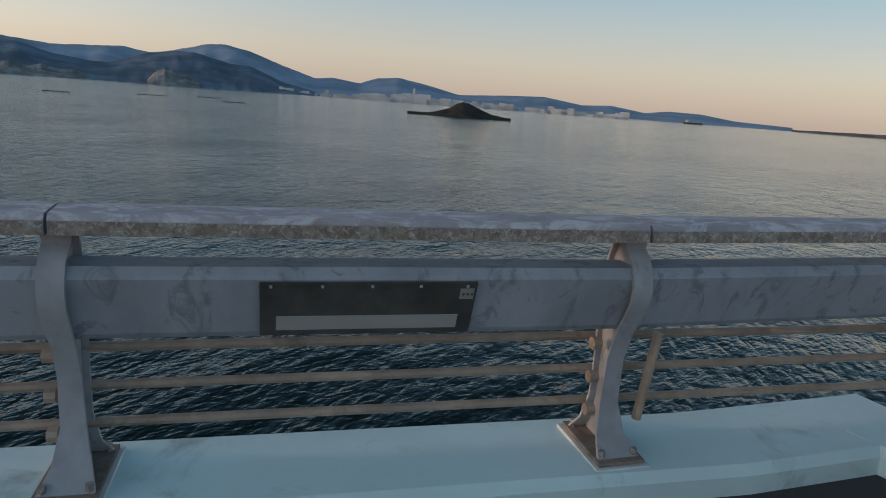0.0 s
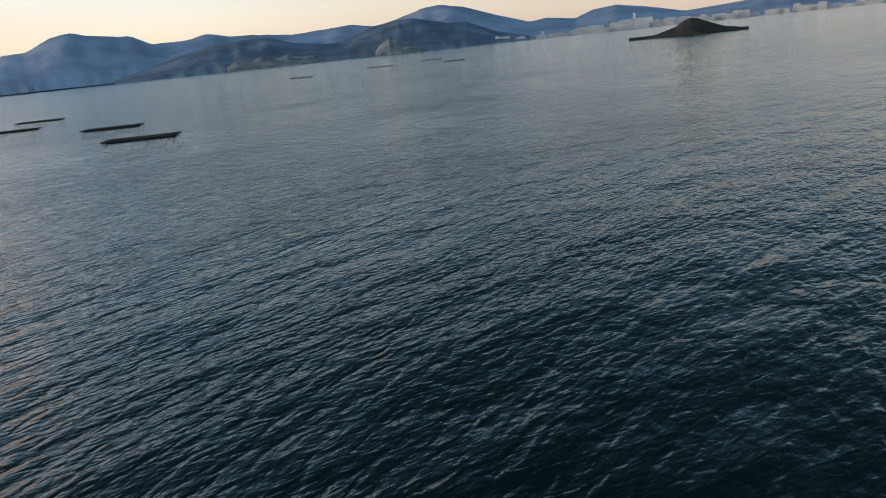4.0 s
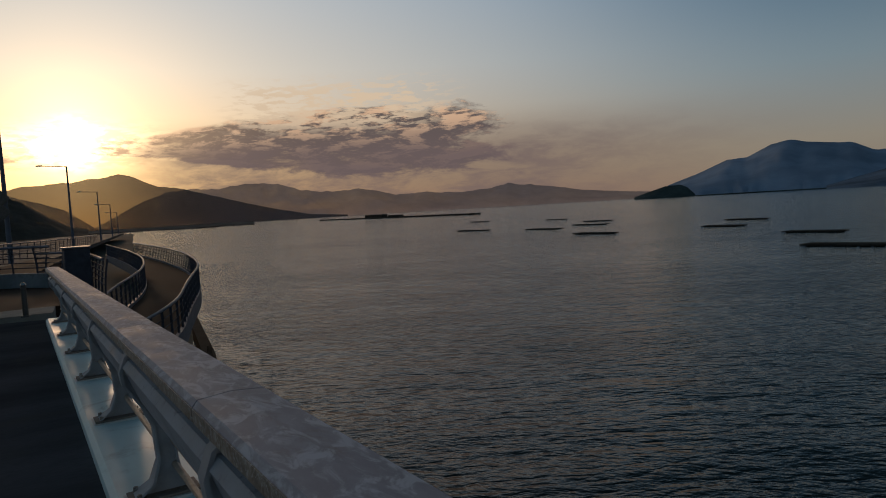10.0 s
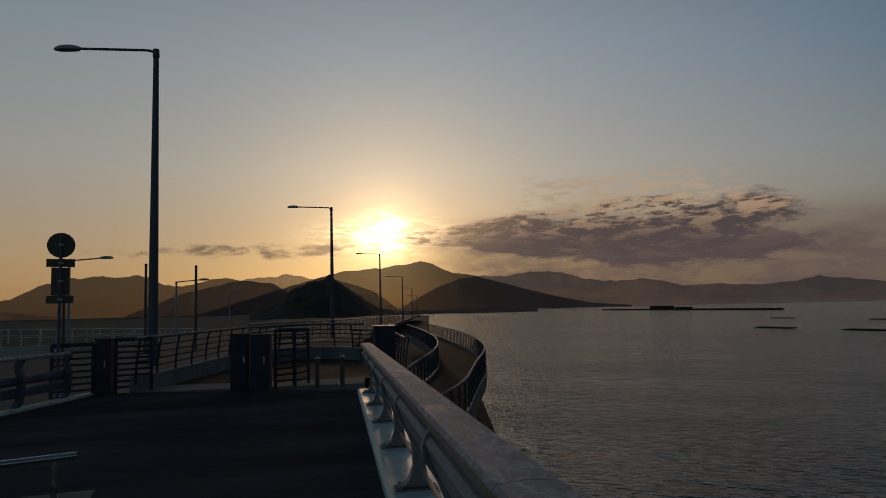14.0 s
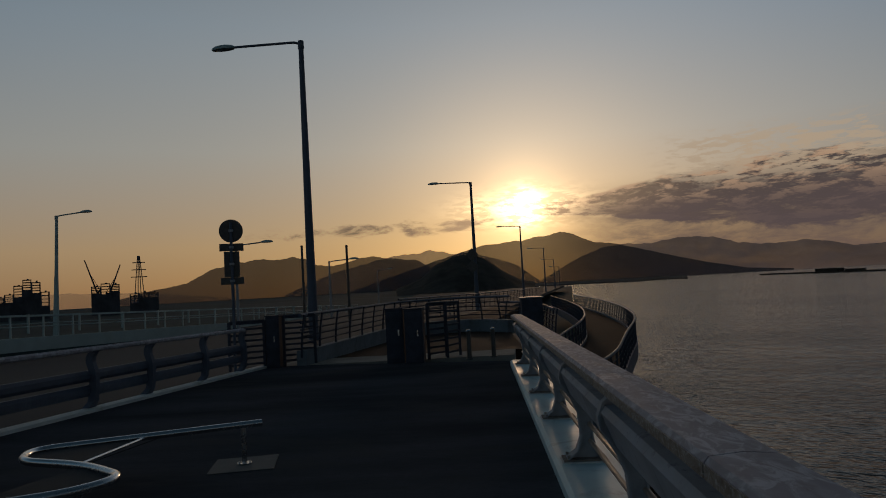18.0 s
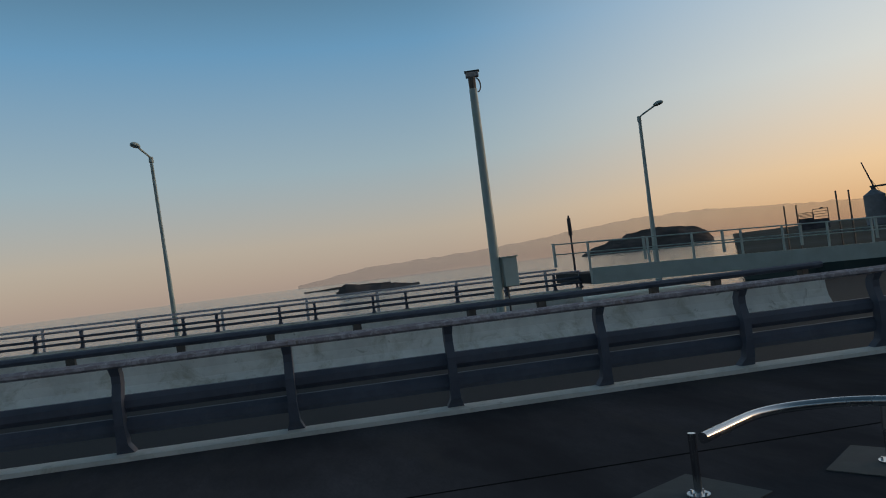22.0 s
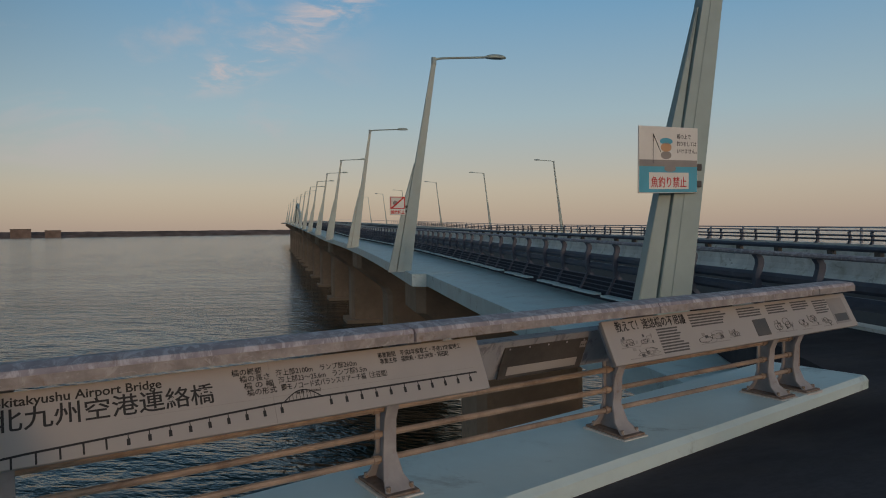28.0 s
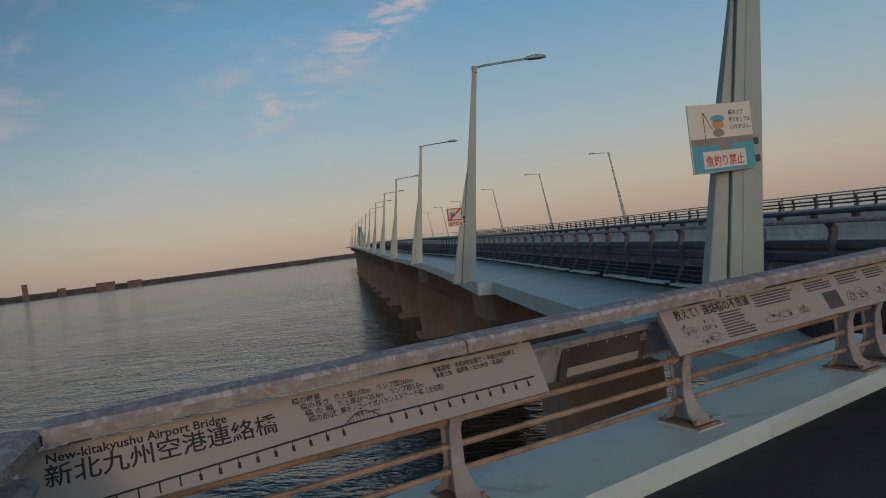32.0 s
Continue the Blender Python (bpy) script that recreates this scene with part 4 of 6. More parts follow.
def lamp_post(base, inward, height, lean, arm, fin=True, thick=1.0, label="pale green tapered street lamp leaning over the road", mat=None, k=1.0):
    mat = mat or M_POLE
    base = Vector(base)
    along = Vector((-inward.y, inward.x, 0))
    top = base + inward * lean + Vector((0, 0, height))
    root = thing("street_lamp", base, label, "street lamp", "street lamps along the bridge")

    def taper(levels, pname, plabel=""):
        bm = bmesh.new()
        rings = []
        for f, o0, o1, w in levels:
            c = base.lerp(top, f)
            rings.append([bm.verts.new(c + inward * o + along * x) for o, x in ((o0, -w), (o1, -w), (o1, w), (o0, w))])
        for r, q in zip(rings, rings[1:]):
            for j in range(4):
                bm.faces.new((r[j], r[(j + 1) % 4], q[(j + 1) % 4], q[j]))
        bm.faces.new(rings[0][::-1])
        bm.faces.new(rings[-1])
        bmesh.ops.bevel(bm, geom=[e for e in bm.edges if abs((e.verts[0].co - e.verts[1].co).normalized().z) > 0.5], offset=0.018, segments=2, affect="EDGES")
        return part(pname, bm, mat, root, plabel)

    if fin:
        taper([(0, -0.12, 0.45 * k, 0.17 * k), (0.33, -0.11, 0.32 * k, 0.14 * k), (0.51, -0.08, 0.25 * k, 0.12 * k), (1, -0.06, 0.11, 0.06)], "pole")
        taper([(0, -0.44 * k - 0.02, -0.14, 0.12 * k), (0.33, -0.26 * k - 0.02, -0.13, 0.09 * k), (0.51, -0.12, -0.10, 0.05)], "fin")
        taper([(0.0, 0.06, 0.12, 0.17 * k + 0.014), (0.33, 0.05, 0.10, 0.14 * k + 0.012), (0.6, 0.03, 0.07, 0.11 * k + 0.01)], "rib")
    else:
        part("pole", cone(base, top, 0.17 * thick, 0.085 * thick, 14), mat, root, smooth=True)
    part("collar", cone(top - Vector((0, 0, 0.22)), top + Vector((0, 0, 0.05)), 0.11 * thick, 0.10 * thick, 12), mat, root)
    part("arm", tube(round_path([top - Vector((0, 0, 0.05)), top + inward * 0.25 + Vector((0, 0, 0.03)), top + inward * arm + Vector((0, 0, 0.14))], 0.2), 0.045, 8), mat, root)
    lamp_head(top + inward * (arm + 0.3) + Vector((0, 0, 0.13)), inward, root)
    return root


def inward_at(s, sign=1):
    a = heading(s)
    return Vector((math.sin(a), -math.cos(a), 0)) * sign


SIGN_POLE = Vector((10.3, -7.20, -0.3))
lamp_post(SIGN_POLE, inward_at(8), 10.2, 1.65, 2.6)
for s, h in ((27.5, 8.5), (54.5, 9.1), (79.75, 9.05), (102, 8.95), (126, 8.95), (150, 9.0), (175, 9.0), (203, 9.2), (240, 9.5), (280, 9.8), (330, 10.0), (380, 10.0)):
    lamp_post(at_road(s, 3.95, -0.45), inward_at(s), h, 1.5, 2.25)
for s, high in ((-39.75, 8.35), (-15.75, 8.75), (8.5, 8.65), (30.0, 8.9), (57.5, 9.35), (85.5, 9.67), (116.5, 10.0), (153, 10.2), (196, 10.0), (232, 10.2), (270, 10.3)):
    lamp_post(at_road(s, -27.0, -0.4), inward_at(s, -1), high, 1.2 if s > 0 else 0.25, 2.0, k=0.5)
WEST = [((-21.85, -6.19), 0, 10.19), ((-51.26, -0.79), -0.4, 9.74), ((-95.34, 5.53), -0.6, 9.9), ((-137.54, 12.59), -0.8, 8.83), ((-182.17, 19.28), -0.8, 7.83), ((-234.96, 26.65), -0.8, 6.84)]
# Seen against the sunset: the silhouette is put in as darker steel.
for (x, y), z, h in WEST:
    lamp_post((x, y, z), inward_at(-20), h, 0.0, 2.6, fin=False, label="tall street lamp with a single arm, coloured as a dark silhouette", mat=M_BARRIER)
# lamps of the shore road, their arms turned the other way
for x, y, h in ((-58.83, -13.67, 5.75), (-45.07, -17.06, 6.58), (-120.4, -18.57, 6.51)):
    lamp_post((x, y, -1.5), inward_at(-20, -1), h, 0.0, 2.0, fin=False, thick=0.7, label="slim dark street lamp beside the shore road", mat=M_POST)
# ---------------------------------------------------------------- lettering
def lettering(text, size, m, mat, parent, bold=0.0, width=None):
    """Built-in lettering as a mesh lying in the plane of m (x along the line, y up), its lower left corner at m's origin."""
    cu = bpy.data.curves.new("letters", "FONT")
    cu.body, cu.size, cu.extrude, cu.offset, cu.resolution_u = text, size, 0.0004, bold, 3
    tmp = bpy.data.objects.new("letters", cu)
    scene.collection.objects.link(tmp)
    bpy.context.view_layer.update()
    me = bpy.data.meshes.new_from_object(tmp.evaluated_get(bpy.context.evaluated_depsgraph_get()))
    bpy.data.objects.remove(tmp)
    if width and len(me.vertices):
        xs = [v.co.x for v in me.vertices]
        k = width / max(max(xs) - min(xs), 1e-6)
        me.transform(Matrix.Diagonal((k, 1, 1, 1)))
    me.name = "lettering"
    me.materials.clear()
    me.materials.append(mat)
    me.transform(m)
    ob = new("lettering", me)
    ob.parent = parent
    shift, top = Vector((0, 0, 0)), parent
    while top is not None:
        shift += top.location
        top = top.parent
    me.transform(Matrix.Translation(-shift))
    return ob


M_RED = material("red_print", (0.55, 0.03, 0.03), 0.5, vary=0.08)
M_BLUE = material("light_blue_print", (0.10, 0.42, 0.58), 0.5, vary=0.06)
M_GREY = material("grey_print", (0.30, 0.28, 0.27), 0.6, vary=0.12)
M_TEXT = material("dark_grey_print", (0.09, 0.085, 0.085), 0.6, vary=0.12)
M_TAN = material("tan_print", (0.60, 0.36, 0.20), 0.6, vary=0.08)
M_WHITE = material("white_sign_face", (0.78, 0.77, 0.74), 0.4, vary=0.04, scale=3)


def plane_of(origin, right, up):
    right, up = Vector(right).normalized(), Vector(up).normalized()
    n = right.cross(up)
    return Matrix(((right.x, up.x, n.x, origin[0]), (right.y, up.y, n.y, origin[1]), (right.z, up.z, n.z, origin[2]), (0, 0, 0, 1)))


def bar(x0, x1, y0, y1, lift, m, mat, parent, name="print_bar"):
    return part(name, box(x0, x1, y0, y1, 0.0, lift, 0.0, None, m), mat, parent)


def board(s0, s1, label):
    """A sloping board under the end railing's top rail; returns its root and the frame of its face, from the lower left corner."""
    low = end_point(s0, -0.03, 0.808)
    top = end_point(s0, 0.08, 1.022)
    m = plane_of(low, END_D, top - low)
    h = (top - low).length
    root = thing("information_board", low, label, "information board", "information boards on the end railing")
    part("board_panel", box(0, s1 - s0, 0, h, -0.022, 0.0, 0.004, None, m), M_BOARD, root)
    part("board_tray", box(0.01, s1 - s0 - 0.01, 0.004, h - 0.01, -0.045, -0.023, 0.0, None, m), M_BEAM, root)
    for k in (0.12, 0.5, 0.88):
        x = (s1 - s0) * k
        part("bracket", box(x - 0.03, x + 0.03, h * 0.35, h * 0.95, -0.14, -0.046, 0.0, None, m), M_POST, root)
    return root, m, s1 - s0, h


root, m, w, h = board(-0.06, 1.945, "off-white sloping board naming the bridge above a line drawing of it")
face = bpy.data.objects[root.children[0].name]


def put(text, x, y, size, width=None, mat=M_INK, bold=0.0007):
    return lettering(text, size, m @ Matrix.Translation((x * w, y * h, 0.0012)), mat, face, bold if size > 0.04 else 0.0003, width and width * w)


put("New-kitakyushu Airport Bridge", 0.038, 0.80, 0.043, 0.285)
put("新北九州空港連絡橋", 0.034, 0.50, 0.078, 0.375)
put("橋の概要", 0.445, 0.83, 0.027, 0.056)
put("橋の長さ", 0.458, 0.72, 0.027, 0.056)
put("橋 の 幅", 0.464, 0.61, 0.027, 0.056)
put("橋の形式", 0.468, 0.50, 0.027, 0.056)
put("海上部2100m　ランプ部260m", 0.527, 0.75, 0.028, 0.168)
put("海上部23〜25.6m　ランプ部5.5m", 0.530, 0.63, 0.028, 0.184)
put("鋼モノコード式バランスドアーチ橋（主径間）", 0.533, 0.51, 0.028, 0.225)
put("事業期間　平成8年度着工・平成17年度竣工", 0.745, 0.83, 0.025, 0.206)
put("事業主体　福岡県・北九州市・苅田町", 0.748, 0.72, 0.025, 0.168)
put("橋長（2100m）", 0.56, 0.42, 0.014, 0.05)


def deck_y(x):
    return h * float(np.interp(x, [0.03, 0.10, 0.48, 0.56, 0.97], [0.10, 0.155, 0.30, 0.325, 0.335]))


for x0, x1 in zip(np.linspace(0.03, 0.975, 22), np.linspace(0.03, 0.975, 22)[1:]):
    y0, y1 = deck_y(x0), deck_y(x1)
    line = box(0, w * (x1 - x0) + 0.001, -0.0035, 0.0035, 0.0, 0.0012, 0.0, None, m @ Matrix.Translation((x0 * w, y0, 0)) @ Matrix.Rotation(math.atan2(y1 - y0, w * (x1 - x0)), 4, "Z"))
    part("deck_line", line, M_INK, face)
for i, x in enumerate(np.linspace(0.10, 0.955, 27)):
    if 0.54 < x < 0.605:
        continue
    bar(x * w - (0.003 if i < 5 else 0.0055), x * w + (0.003 if i < 5 else 0.0055), deck_y(x) - 0.038, deck_y(x) - (0.0 if i < 5 else 0.016), 0.0012, m, M_INK, face, "pier_mark")
    if i >= 5:
        bar(x * w - 0.0015, x * w + 0.0015, deck_y(x) - 0.02, deck_y(x), 0.0012, m, M_INK, face, "pier_mark")
arch = [(0.535 + 0.075 * k / 10, deck_y(0.63) + 0.036 * math.sin(math.pi * k / 10)) for k in range(11)]
for (x0, y0), (x1, y1) in zip(arch, arch[1:]):
    part("arch_line", box(0, math.hypot((x1 - x0) * w, y1 - y0) + 0.001, -0.002, 0.002, 0, 0.0012, 0, None, m @ Matrix.Translation((x0 * w, y0, 0)) @ Matrix.Rotation(math.atan2(y1 - y0, (x1 - x0) * w), 4, "Z")), M_INK, face)
for x in np.linspace(0.545, 0.602, 9):
    y = deck_y(0.63) + 0.036 * math.sin(math.pi * (x - 0.535) / 0.075)
    bar(x * w - 0.0008, x * w + 0.0008, deck_y(x), y, 0.0012, m, M_INK, face, "hanger_mark")
bar(0.515 * w, 0.5155 * w, 0.02 * h, 0.98 * h, 0.001, m, M_GREY, face, "seam")
bar(0.255 * w, 0.97 * w, 0.425 * h, 0.428 * h, 0.001, m, M_GREY, face, "dimension_line")

root, m, w, h = board(2.74, 5.115, "off-white sloping board of small text, sketches and a dark photo")
face = bpy.data.objects[root.children[0].name]
put("教えて！連絡橋の不思議", 0.035, 0.74, 0.062, 0.235)
rnd = random.Random(4)
for x0, x1, n, y_top in ((0.16, 0.255, 9, 0.66), (0.285, 0.45, 5, 0.90), (0.475, 0.575, 4, 0.90), (0.60, 0.70, 4, 0.90), (0.715, 0.80, 4, 0.90), (0.82, 0.90, 6, 0.86)):
    for k in range(n):
        y = y_top - 0.068 * k
        bar(x0 * w, (x0 + (x1 - x0) * rnd.uniform(0.7, 1.0)) * w, (y - 0.018) * h, (y + 0.018) * h, 0.001, m, M_TEXT, face)
def drawing(x, y, rx, ry, seed):
    """A small printed line drawing: uneven outlines, hatching and dabs of grey."""
    rnd = random.Random(seed)
    for k in range(4):
        cx, cy, r = x + rnd.uniform(-0.6, 0.6) * rx, y + rnd.uniform(-0.5, 0.5) * ry, rnd.uniform(0.3, 0.6)
        n = rnd.choice((5, 6, 7, 9))
        pts = []
        for i in range(n + 1):
            a = 2 * math.pi * (i % n) / n
            q = r * (0.65 + 0.5 * abs(math.sin(2.7 * (i % n) + seed)))
            pts.append(m @ Vector(((cx + rx * q * math.cos(a)) * w, (cy + ry * q * math.sin(a)) * h, 0.0015)))
        part("sketch_line", tube(pts, 0.0013, 4), M_TEXT if k % 2 else M_GREY, face)
    for k in range(5):
        cx, cy = x + rnd.uniform(-0.8, 0.8) * rx, y + rnd.uniform(-0.8, 0.8) * ry
        bar((cx - rx * 0.10) * w, (cx + rx * 0.10) * w, (cy - 0.035) * h, (cy + 0.035) * h, 0.0009, m, M_GREY if k % 3 else M_TEXT, face, "sketch_dab")
    bar((x - rx) * w, (x + rx) * w, (y - ry) * h, (y - ry + 0.02) * h, 0.0009, m, M_GREY, face, "sketch_ground")


for k, (x, y, rx, ry) in enumerate(((0.065, 0.47, 0.03, 0.13), (0.12, 0.50, 0.024, 0.12), (0.10, 0.20, 0.05, 0.12), (0.35, 0.32, 0.055, 0.16), (0.43, 0.36, 0.022, 0.14), (0.625, 0.34, 0.022, 0.18), (0.67, 0.32, 0.026, 0.18), (0.745, 0.28, 0.025, 0.16), (0.79, 0.36, 0.028, 0.18), (0.85, 0.24, 0.025, 0.12))):
    drawing(x, y, rx, ry, k + 3)
bar(0.52 * w, 0.578 * w, 0.14 * h, 0.58 * h, 0.0012, m, M_DARK, face, "photo")
bar(0.895 * w, 0.975 * w, 0.14 * h, 0.88 * h, 0.0012, m, M_GREY, face, "photo")
bar(0.903 * w, 0.967 * w, 0.2 * h, 0.42 * h, 0.002, m, M_DARK, face, "photo")


# ---------------------------------------------------------------- signs on the lamp poles
def fishing_sign():
    m = plane_of((9.9, -6.645, 2.05), (0.10, -1.0, 0.015), (0.0, -0.012, 1.0))
    w, h = 1.15, 0.973
    root = thing("no_fishing_sign", (9.9, -6.645, 2.05), "white and blue no-fishing sign strapped to a lamp pole", "sign")
    face = part("sign_plate", box(0, w, 0, h, -0.025, 0.0, 0.012, None, m), M_WHITE, root)
    bar(0.012, w - 0.012, 0.012, 0.40 * h, 0.0015, m, M_BLUE, face, "water_print")
    bar(0.012, w - 0.012, 0.40 * h, 0.50 * h, 0.0015, m, M_GREY, face, "quay_print")
    bar(0.17 * w, 0.84 * w, 0.06 * h, 0.31 * h, 0.003, m, M_WHITE, face, "label_field")
    lettering("魚釣り禁止", 0.17, m @ Matrix.Translation((0.20 * w, 0.10 * h, 0.0034)), M_RED, face, 0.002, 0.60 * w)
    for k, text in enumerate(("橋の上で", "釣りをしては", "いけません。")):
        lettering(text, 0.075, m @ Matrix.Translation((0.63 * w, (0.83 - 0.11 * k) * h, 0.0016)), M_INK, face, 0.0006, (0.24, 0.34, 0.34)[k] * w)
    for x, y, rx, ry, mat in ((0.45, 0.78, 0.11, 0.05, M_BLUE), (0.45, 0.69, 0.09, 0.07, M_TAN), (0.45, 0.57, 0.09, 0.06, M_GREY), (0.52, 0.37, 0.10, 0.05, M_GREY)):
        bm = bmesh.new()
        bmesh.ops.create_cone(bm, cap_ends=True, segments=18, radius1=1, radius2=1, depth=0.002)
        bm.transform(m @ Matrix.Translation((x * w, y * h, 0.003)) @ Matrix.Diagonal((rx * w, ry * h, 1, 1)))
        part("print_shape", bm, mat, face)
    part("rod_line", tube([m @ Vector(p) for p in ((0.36 * w, 0.62 * h, 0.003), (0.23 * w, 0.88 * h, 0.003), (0.235 * w, 0.45 * h, 0.003))], 0.004, 4), M_INK, face)
    for y in (0.14, 0.40):
        part("strap", box(0.25, w + 0.06, y * h - 0.03, y * h + 0.03, -0.10, -0.026, 0.01, None, m), M_DARK, root)
        part("clamp", box(w - 0.02, w + 0.09, y * h - 0.05, y * h + 0.05, -0.06, 0.0, 0.012, None, m), M_DARK, root)


fishing_sign()


def litter_sign():
    p = Vector((27.6, -7.97, 2.15))
    m = plane_of(p, (0.2, -1, 0), (0, 0, 1))
    w, h = 0.68, 0.72
    root = thing("no_dumping_sign", p, "white and red no-dumping sign strapped to a lamp pole", "sign")
    face = part("sign_plate", box(0, w, 0, h, -0.02, 0, 0.006, None, m), M_WHITE, root)
    for x0, x1, y0, y1 in ((0.02, 0.98, 0.95, 0.99), (0.02, 0.98, 0.33, 0.38), (0.02, 0.08, 0.38, 0.95), (0.92, 0.98, 0.38, 0.95)):
        bar(x0 * w, x1 * w, y0 * h, y1 * h, 0.002, m, M_RED, face, "border")
    part("slash", box(-0.36, 0.36, -0.03, 0.03, 0.0, 0.004, 0, None, m @ Matrix.Translation((0.5 * w, 0.66 * h, 0)) @ Matrix.Rotation(radians(38), 4, "Z")), M_RED, face)
    bm = bmesh.new()
    bmesh.ops.create_cone(bm, cap_ends=True, segments=16, radius1=0.10, radius2=0.10, depth=0.002)
    bm.transform(m @ Matrix.Translation((0.33 * w, 0.64 * h, 0.002)))
    part("print_shape", bm, M_GREY, face)
    lettering("投捨禁止", 0.15, m @ Matrix.Translation((0.05 * w, 0.07 * h, 0.002)), M_RED, face, 0.005, 0.90 * w)
    for y in (0.2, 0.45):
        part("clamp", box(w - 0.1, w + 0.14, y * h - 0.05, y * h + 0.05, -0.12, -0.021, 0.01, None, m), M_DARK, root)


litter_sign()


# ---------------------------------------------------------------- reflector plates on the railing beams
def reflector(frame_of, s0, s1):
    """A dark plate with a pale strip on the slanting face of the beam."""
    low, top = frame_of(s0, 0.088, 0.757), frame_of(s0, 0.018, 0.925)
    m = plane_of(low, frame_of(s1, 0, 0) - frame_of(s0, 0, 0), top - low)
    # the face looks to the floor, so its normal must point inwards
    w, h = s1 - s0, (top - low).length
    inward = frame_of(s0, -1, 0) - frame_of(s0, 0, 0)
    k = 1 if (m.to_3x3() @ Vector((0, 0, 1))).dot(inward) > 0 else -1
    root = thing("light_strip", low, "dark metal plate with a pale strip set in the railing beam", "light strip", "light strips in the railing beams")

    def slab_on(x0, x1, y0, y1, z0, z1, mat, name):
        z0, z1 = sorted((k * z0, k * z1))
        return part(name, box(x0, x1, y0, y1, z0, z1, 0.0, None, m), mat, root)

    slab_on(0, w, -0.01, h - 0.005, 0.001, 0.012, M_DARK, "plate")
    slab_on(0.045, w - 0.045, 0.012, 0.062, 0.0125, 0.015, M_BOARD, "strip")
    slab_on(w - 0.05, w - 0.008, h - 0.06, h - 0.022, 0.0125, 0.015, M_GREY, "tag")
    for i in range(3):
        slab_on(w - 0.043 + 0.013 * i, w - 0.037 + 0.013 * i, h - 0.045, h - 0.038, 0.0155, 0.017, M_DARK, "dot")
    for i in range(5):
        x = 0.03 + (w - 0.06) * i / 4
        slab_on(x - 0.004, x + 0.004, h - 0.017, h - 0.009, 0.0125, 0.016, M_RAIL, "screw")


reflector(sea_frame, 1.584, 2.203)
reflector(lambda s, o, z: end_point(s, o + 0.21, z), 2.225, 2.79)
# short drain pipe strapped to the sea railing's pipes
tagged(part("pipe_stub", tube([(2.905, 0.15, 0.70), (2.86, 0.15, 0.385)], 0.017, 8), M_PIPE, None), "short tarnished upright pipe clipped to the railing pipes", "pipe")


# ---------------------------------------------------------------- benches of bent tube
def tube_bench(name, pts, feet, label, r=0.035):
    root = thing(name, (*pts[0][:2], 0), label, "bench", "tube benches on the balcony")
    part("seat_tube", tube(round_path(pts, 0.28, 8), r, 12), M_STEEL, root, smooth=True)
    for x, y, turn in feet:
        part("leg", tube([(x, y, 0.0), (x, y, 0.385)], 0.024, 10), M_STEEL, root, smooth=True)
        mm = Matrix.Translation((x, y, 0)) @ Matrix.Rotation(radians(turn), 4, "Z")
        fl = part("foot_flange", cone((x, y, 0.008), (x, y, 0.02), 0.07, 0.07, 16), M_STEEL, root)
        for i in range(4):
            a = i * math.pi / 2 + 0.4
            part("bolt", cone((x + 0.05 * math.cos(a), y + 0.05 * math.sin(a), 0.02), (x + 0.05 * math.cos(a), y + 0.05 * math.sin(a), 0.035), 0.009, 0.008, 6), M_STEEL, fl)
        part("ground_plate", box(-0.3, 0.3, -0.3, 0.3, 0.002, 0.008, 0.0, None, mm), M_PLATE, root)
    return grounded(root)


M_PLATE = material("chequered_ground_plate", (0.11, 0.115, 0.115), 0.7, 0.0, spec=0.2, vary=0.2, scale=6, fine=50)
Z = 0.40
tube_bench("tube_bench", [(-1.2, -4.24, Z), (-1.9, -4.55, Z), (-2.5, -4.35, Z), (-3.2, -3.15, Z), (-3.55, -3.0, Z), (-3.95, -3.5, Z), (-4.2, -4.2, Z), (-4.6, -4.35, Z), (-5.0, -3.55, Z), (-5.45, -2.65, Z)], [(-1.25, -4.42, 20), (-2.56, -4.25, 30), (-3.45, -3.24, 30), (-5.5, -2.85, 12)], "polished bent steel tube bench in a wave shape", 0.033)
BENCH_AT = Vector((-1.2, -4.24, 0.0))
for edge in (((-3.22, -3.19), (-2.87, -3.79), (-3.93, -3.56), (-3.8, -3.29), (-3.56, -3.04)), ((-4.0, -3.62), (-4.2, -4.17), (-4.35, -4.3), (-4.6, -4.32), (-4.98, -3.56))):
    bm = bmesh.new()
    lo = [bm.verts.new((x, y, 0.385)) for x, y in edge]
    hi = [bm.verts.new((x, y, 0.393)) for x, y in edge]
    bm.faces.new(lo[::-1]), bm.faces.new(hi)
    for k in range(len(edge)):
        n = (k + 1) % len(edge)
        bm.faces.new((lo[k], lo[n], hi[n], hi[k]))
    seat = part("seat_plate", bm, M_SEAT, None, "dark perforated seat plate")
    seat.parent = bpy.data.objects["tube_bench"]
    seat.data.transform(Matrix.Translation(-BENCH_AT))
strut = part("seat_strut", tube([(-3.97, -3.6, 0.395), (-5.0, -3.56, 0.395)], 0.011, 8), M_STEEL, None)
strut.parent = bpy.data.objects["tube_bench"]
strut.data.transform(Matrix.Translation(-BENCH_AT))
tube_bench("tube_bench", [(-2.80, -2.05, Z), (-2.55, -2.35, Z), (-1.9, -2.5, Z), (-1.2, -2.35, Z), (-0.8, -2.6, Z)], [(-2.45, -2.4, 15)], "polished bent steel tube bench end", 0.033)
tube_bench("tube_bench", [(2.50, -4.84, Z), (1.72, -4.80, Z), (1.32, -4.69, Z), (1.24, -4.29, Z), (1.54, -3.94, Z), (2.12, -3.69, Z)], [(2.37, -4.79, 20)], "polished bent steel tube bench with a hooked end", 0.033)


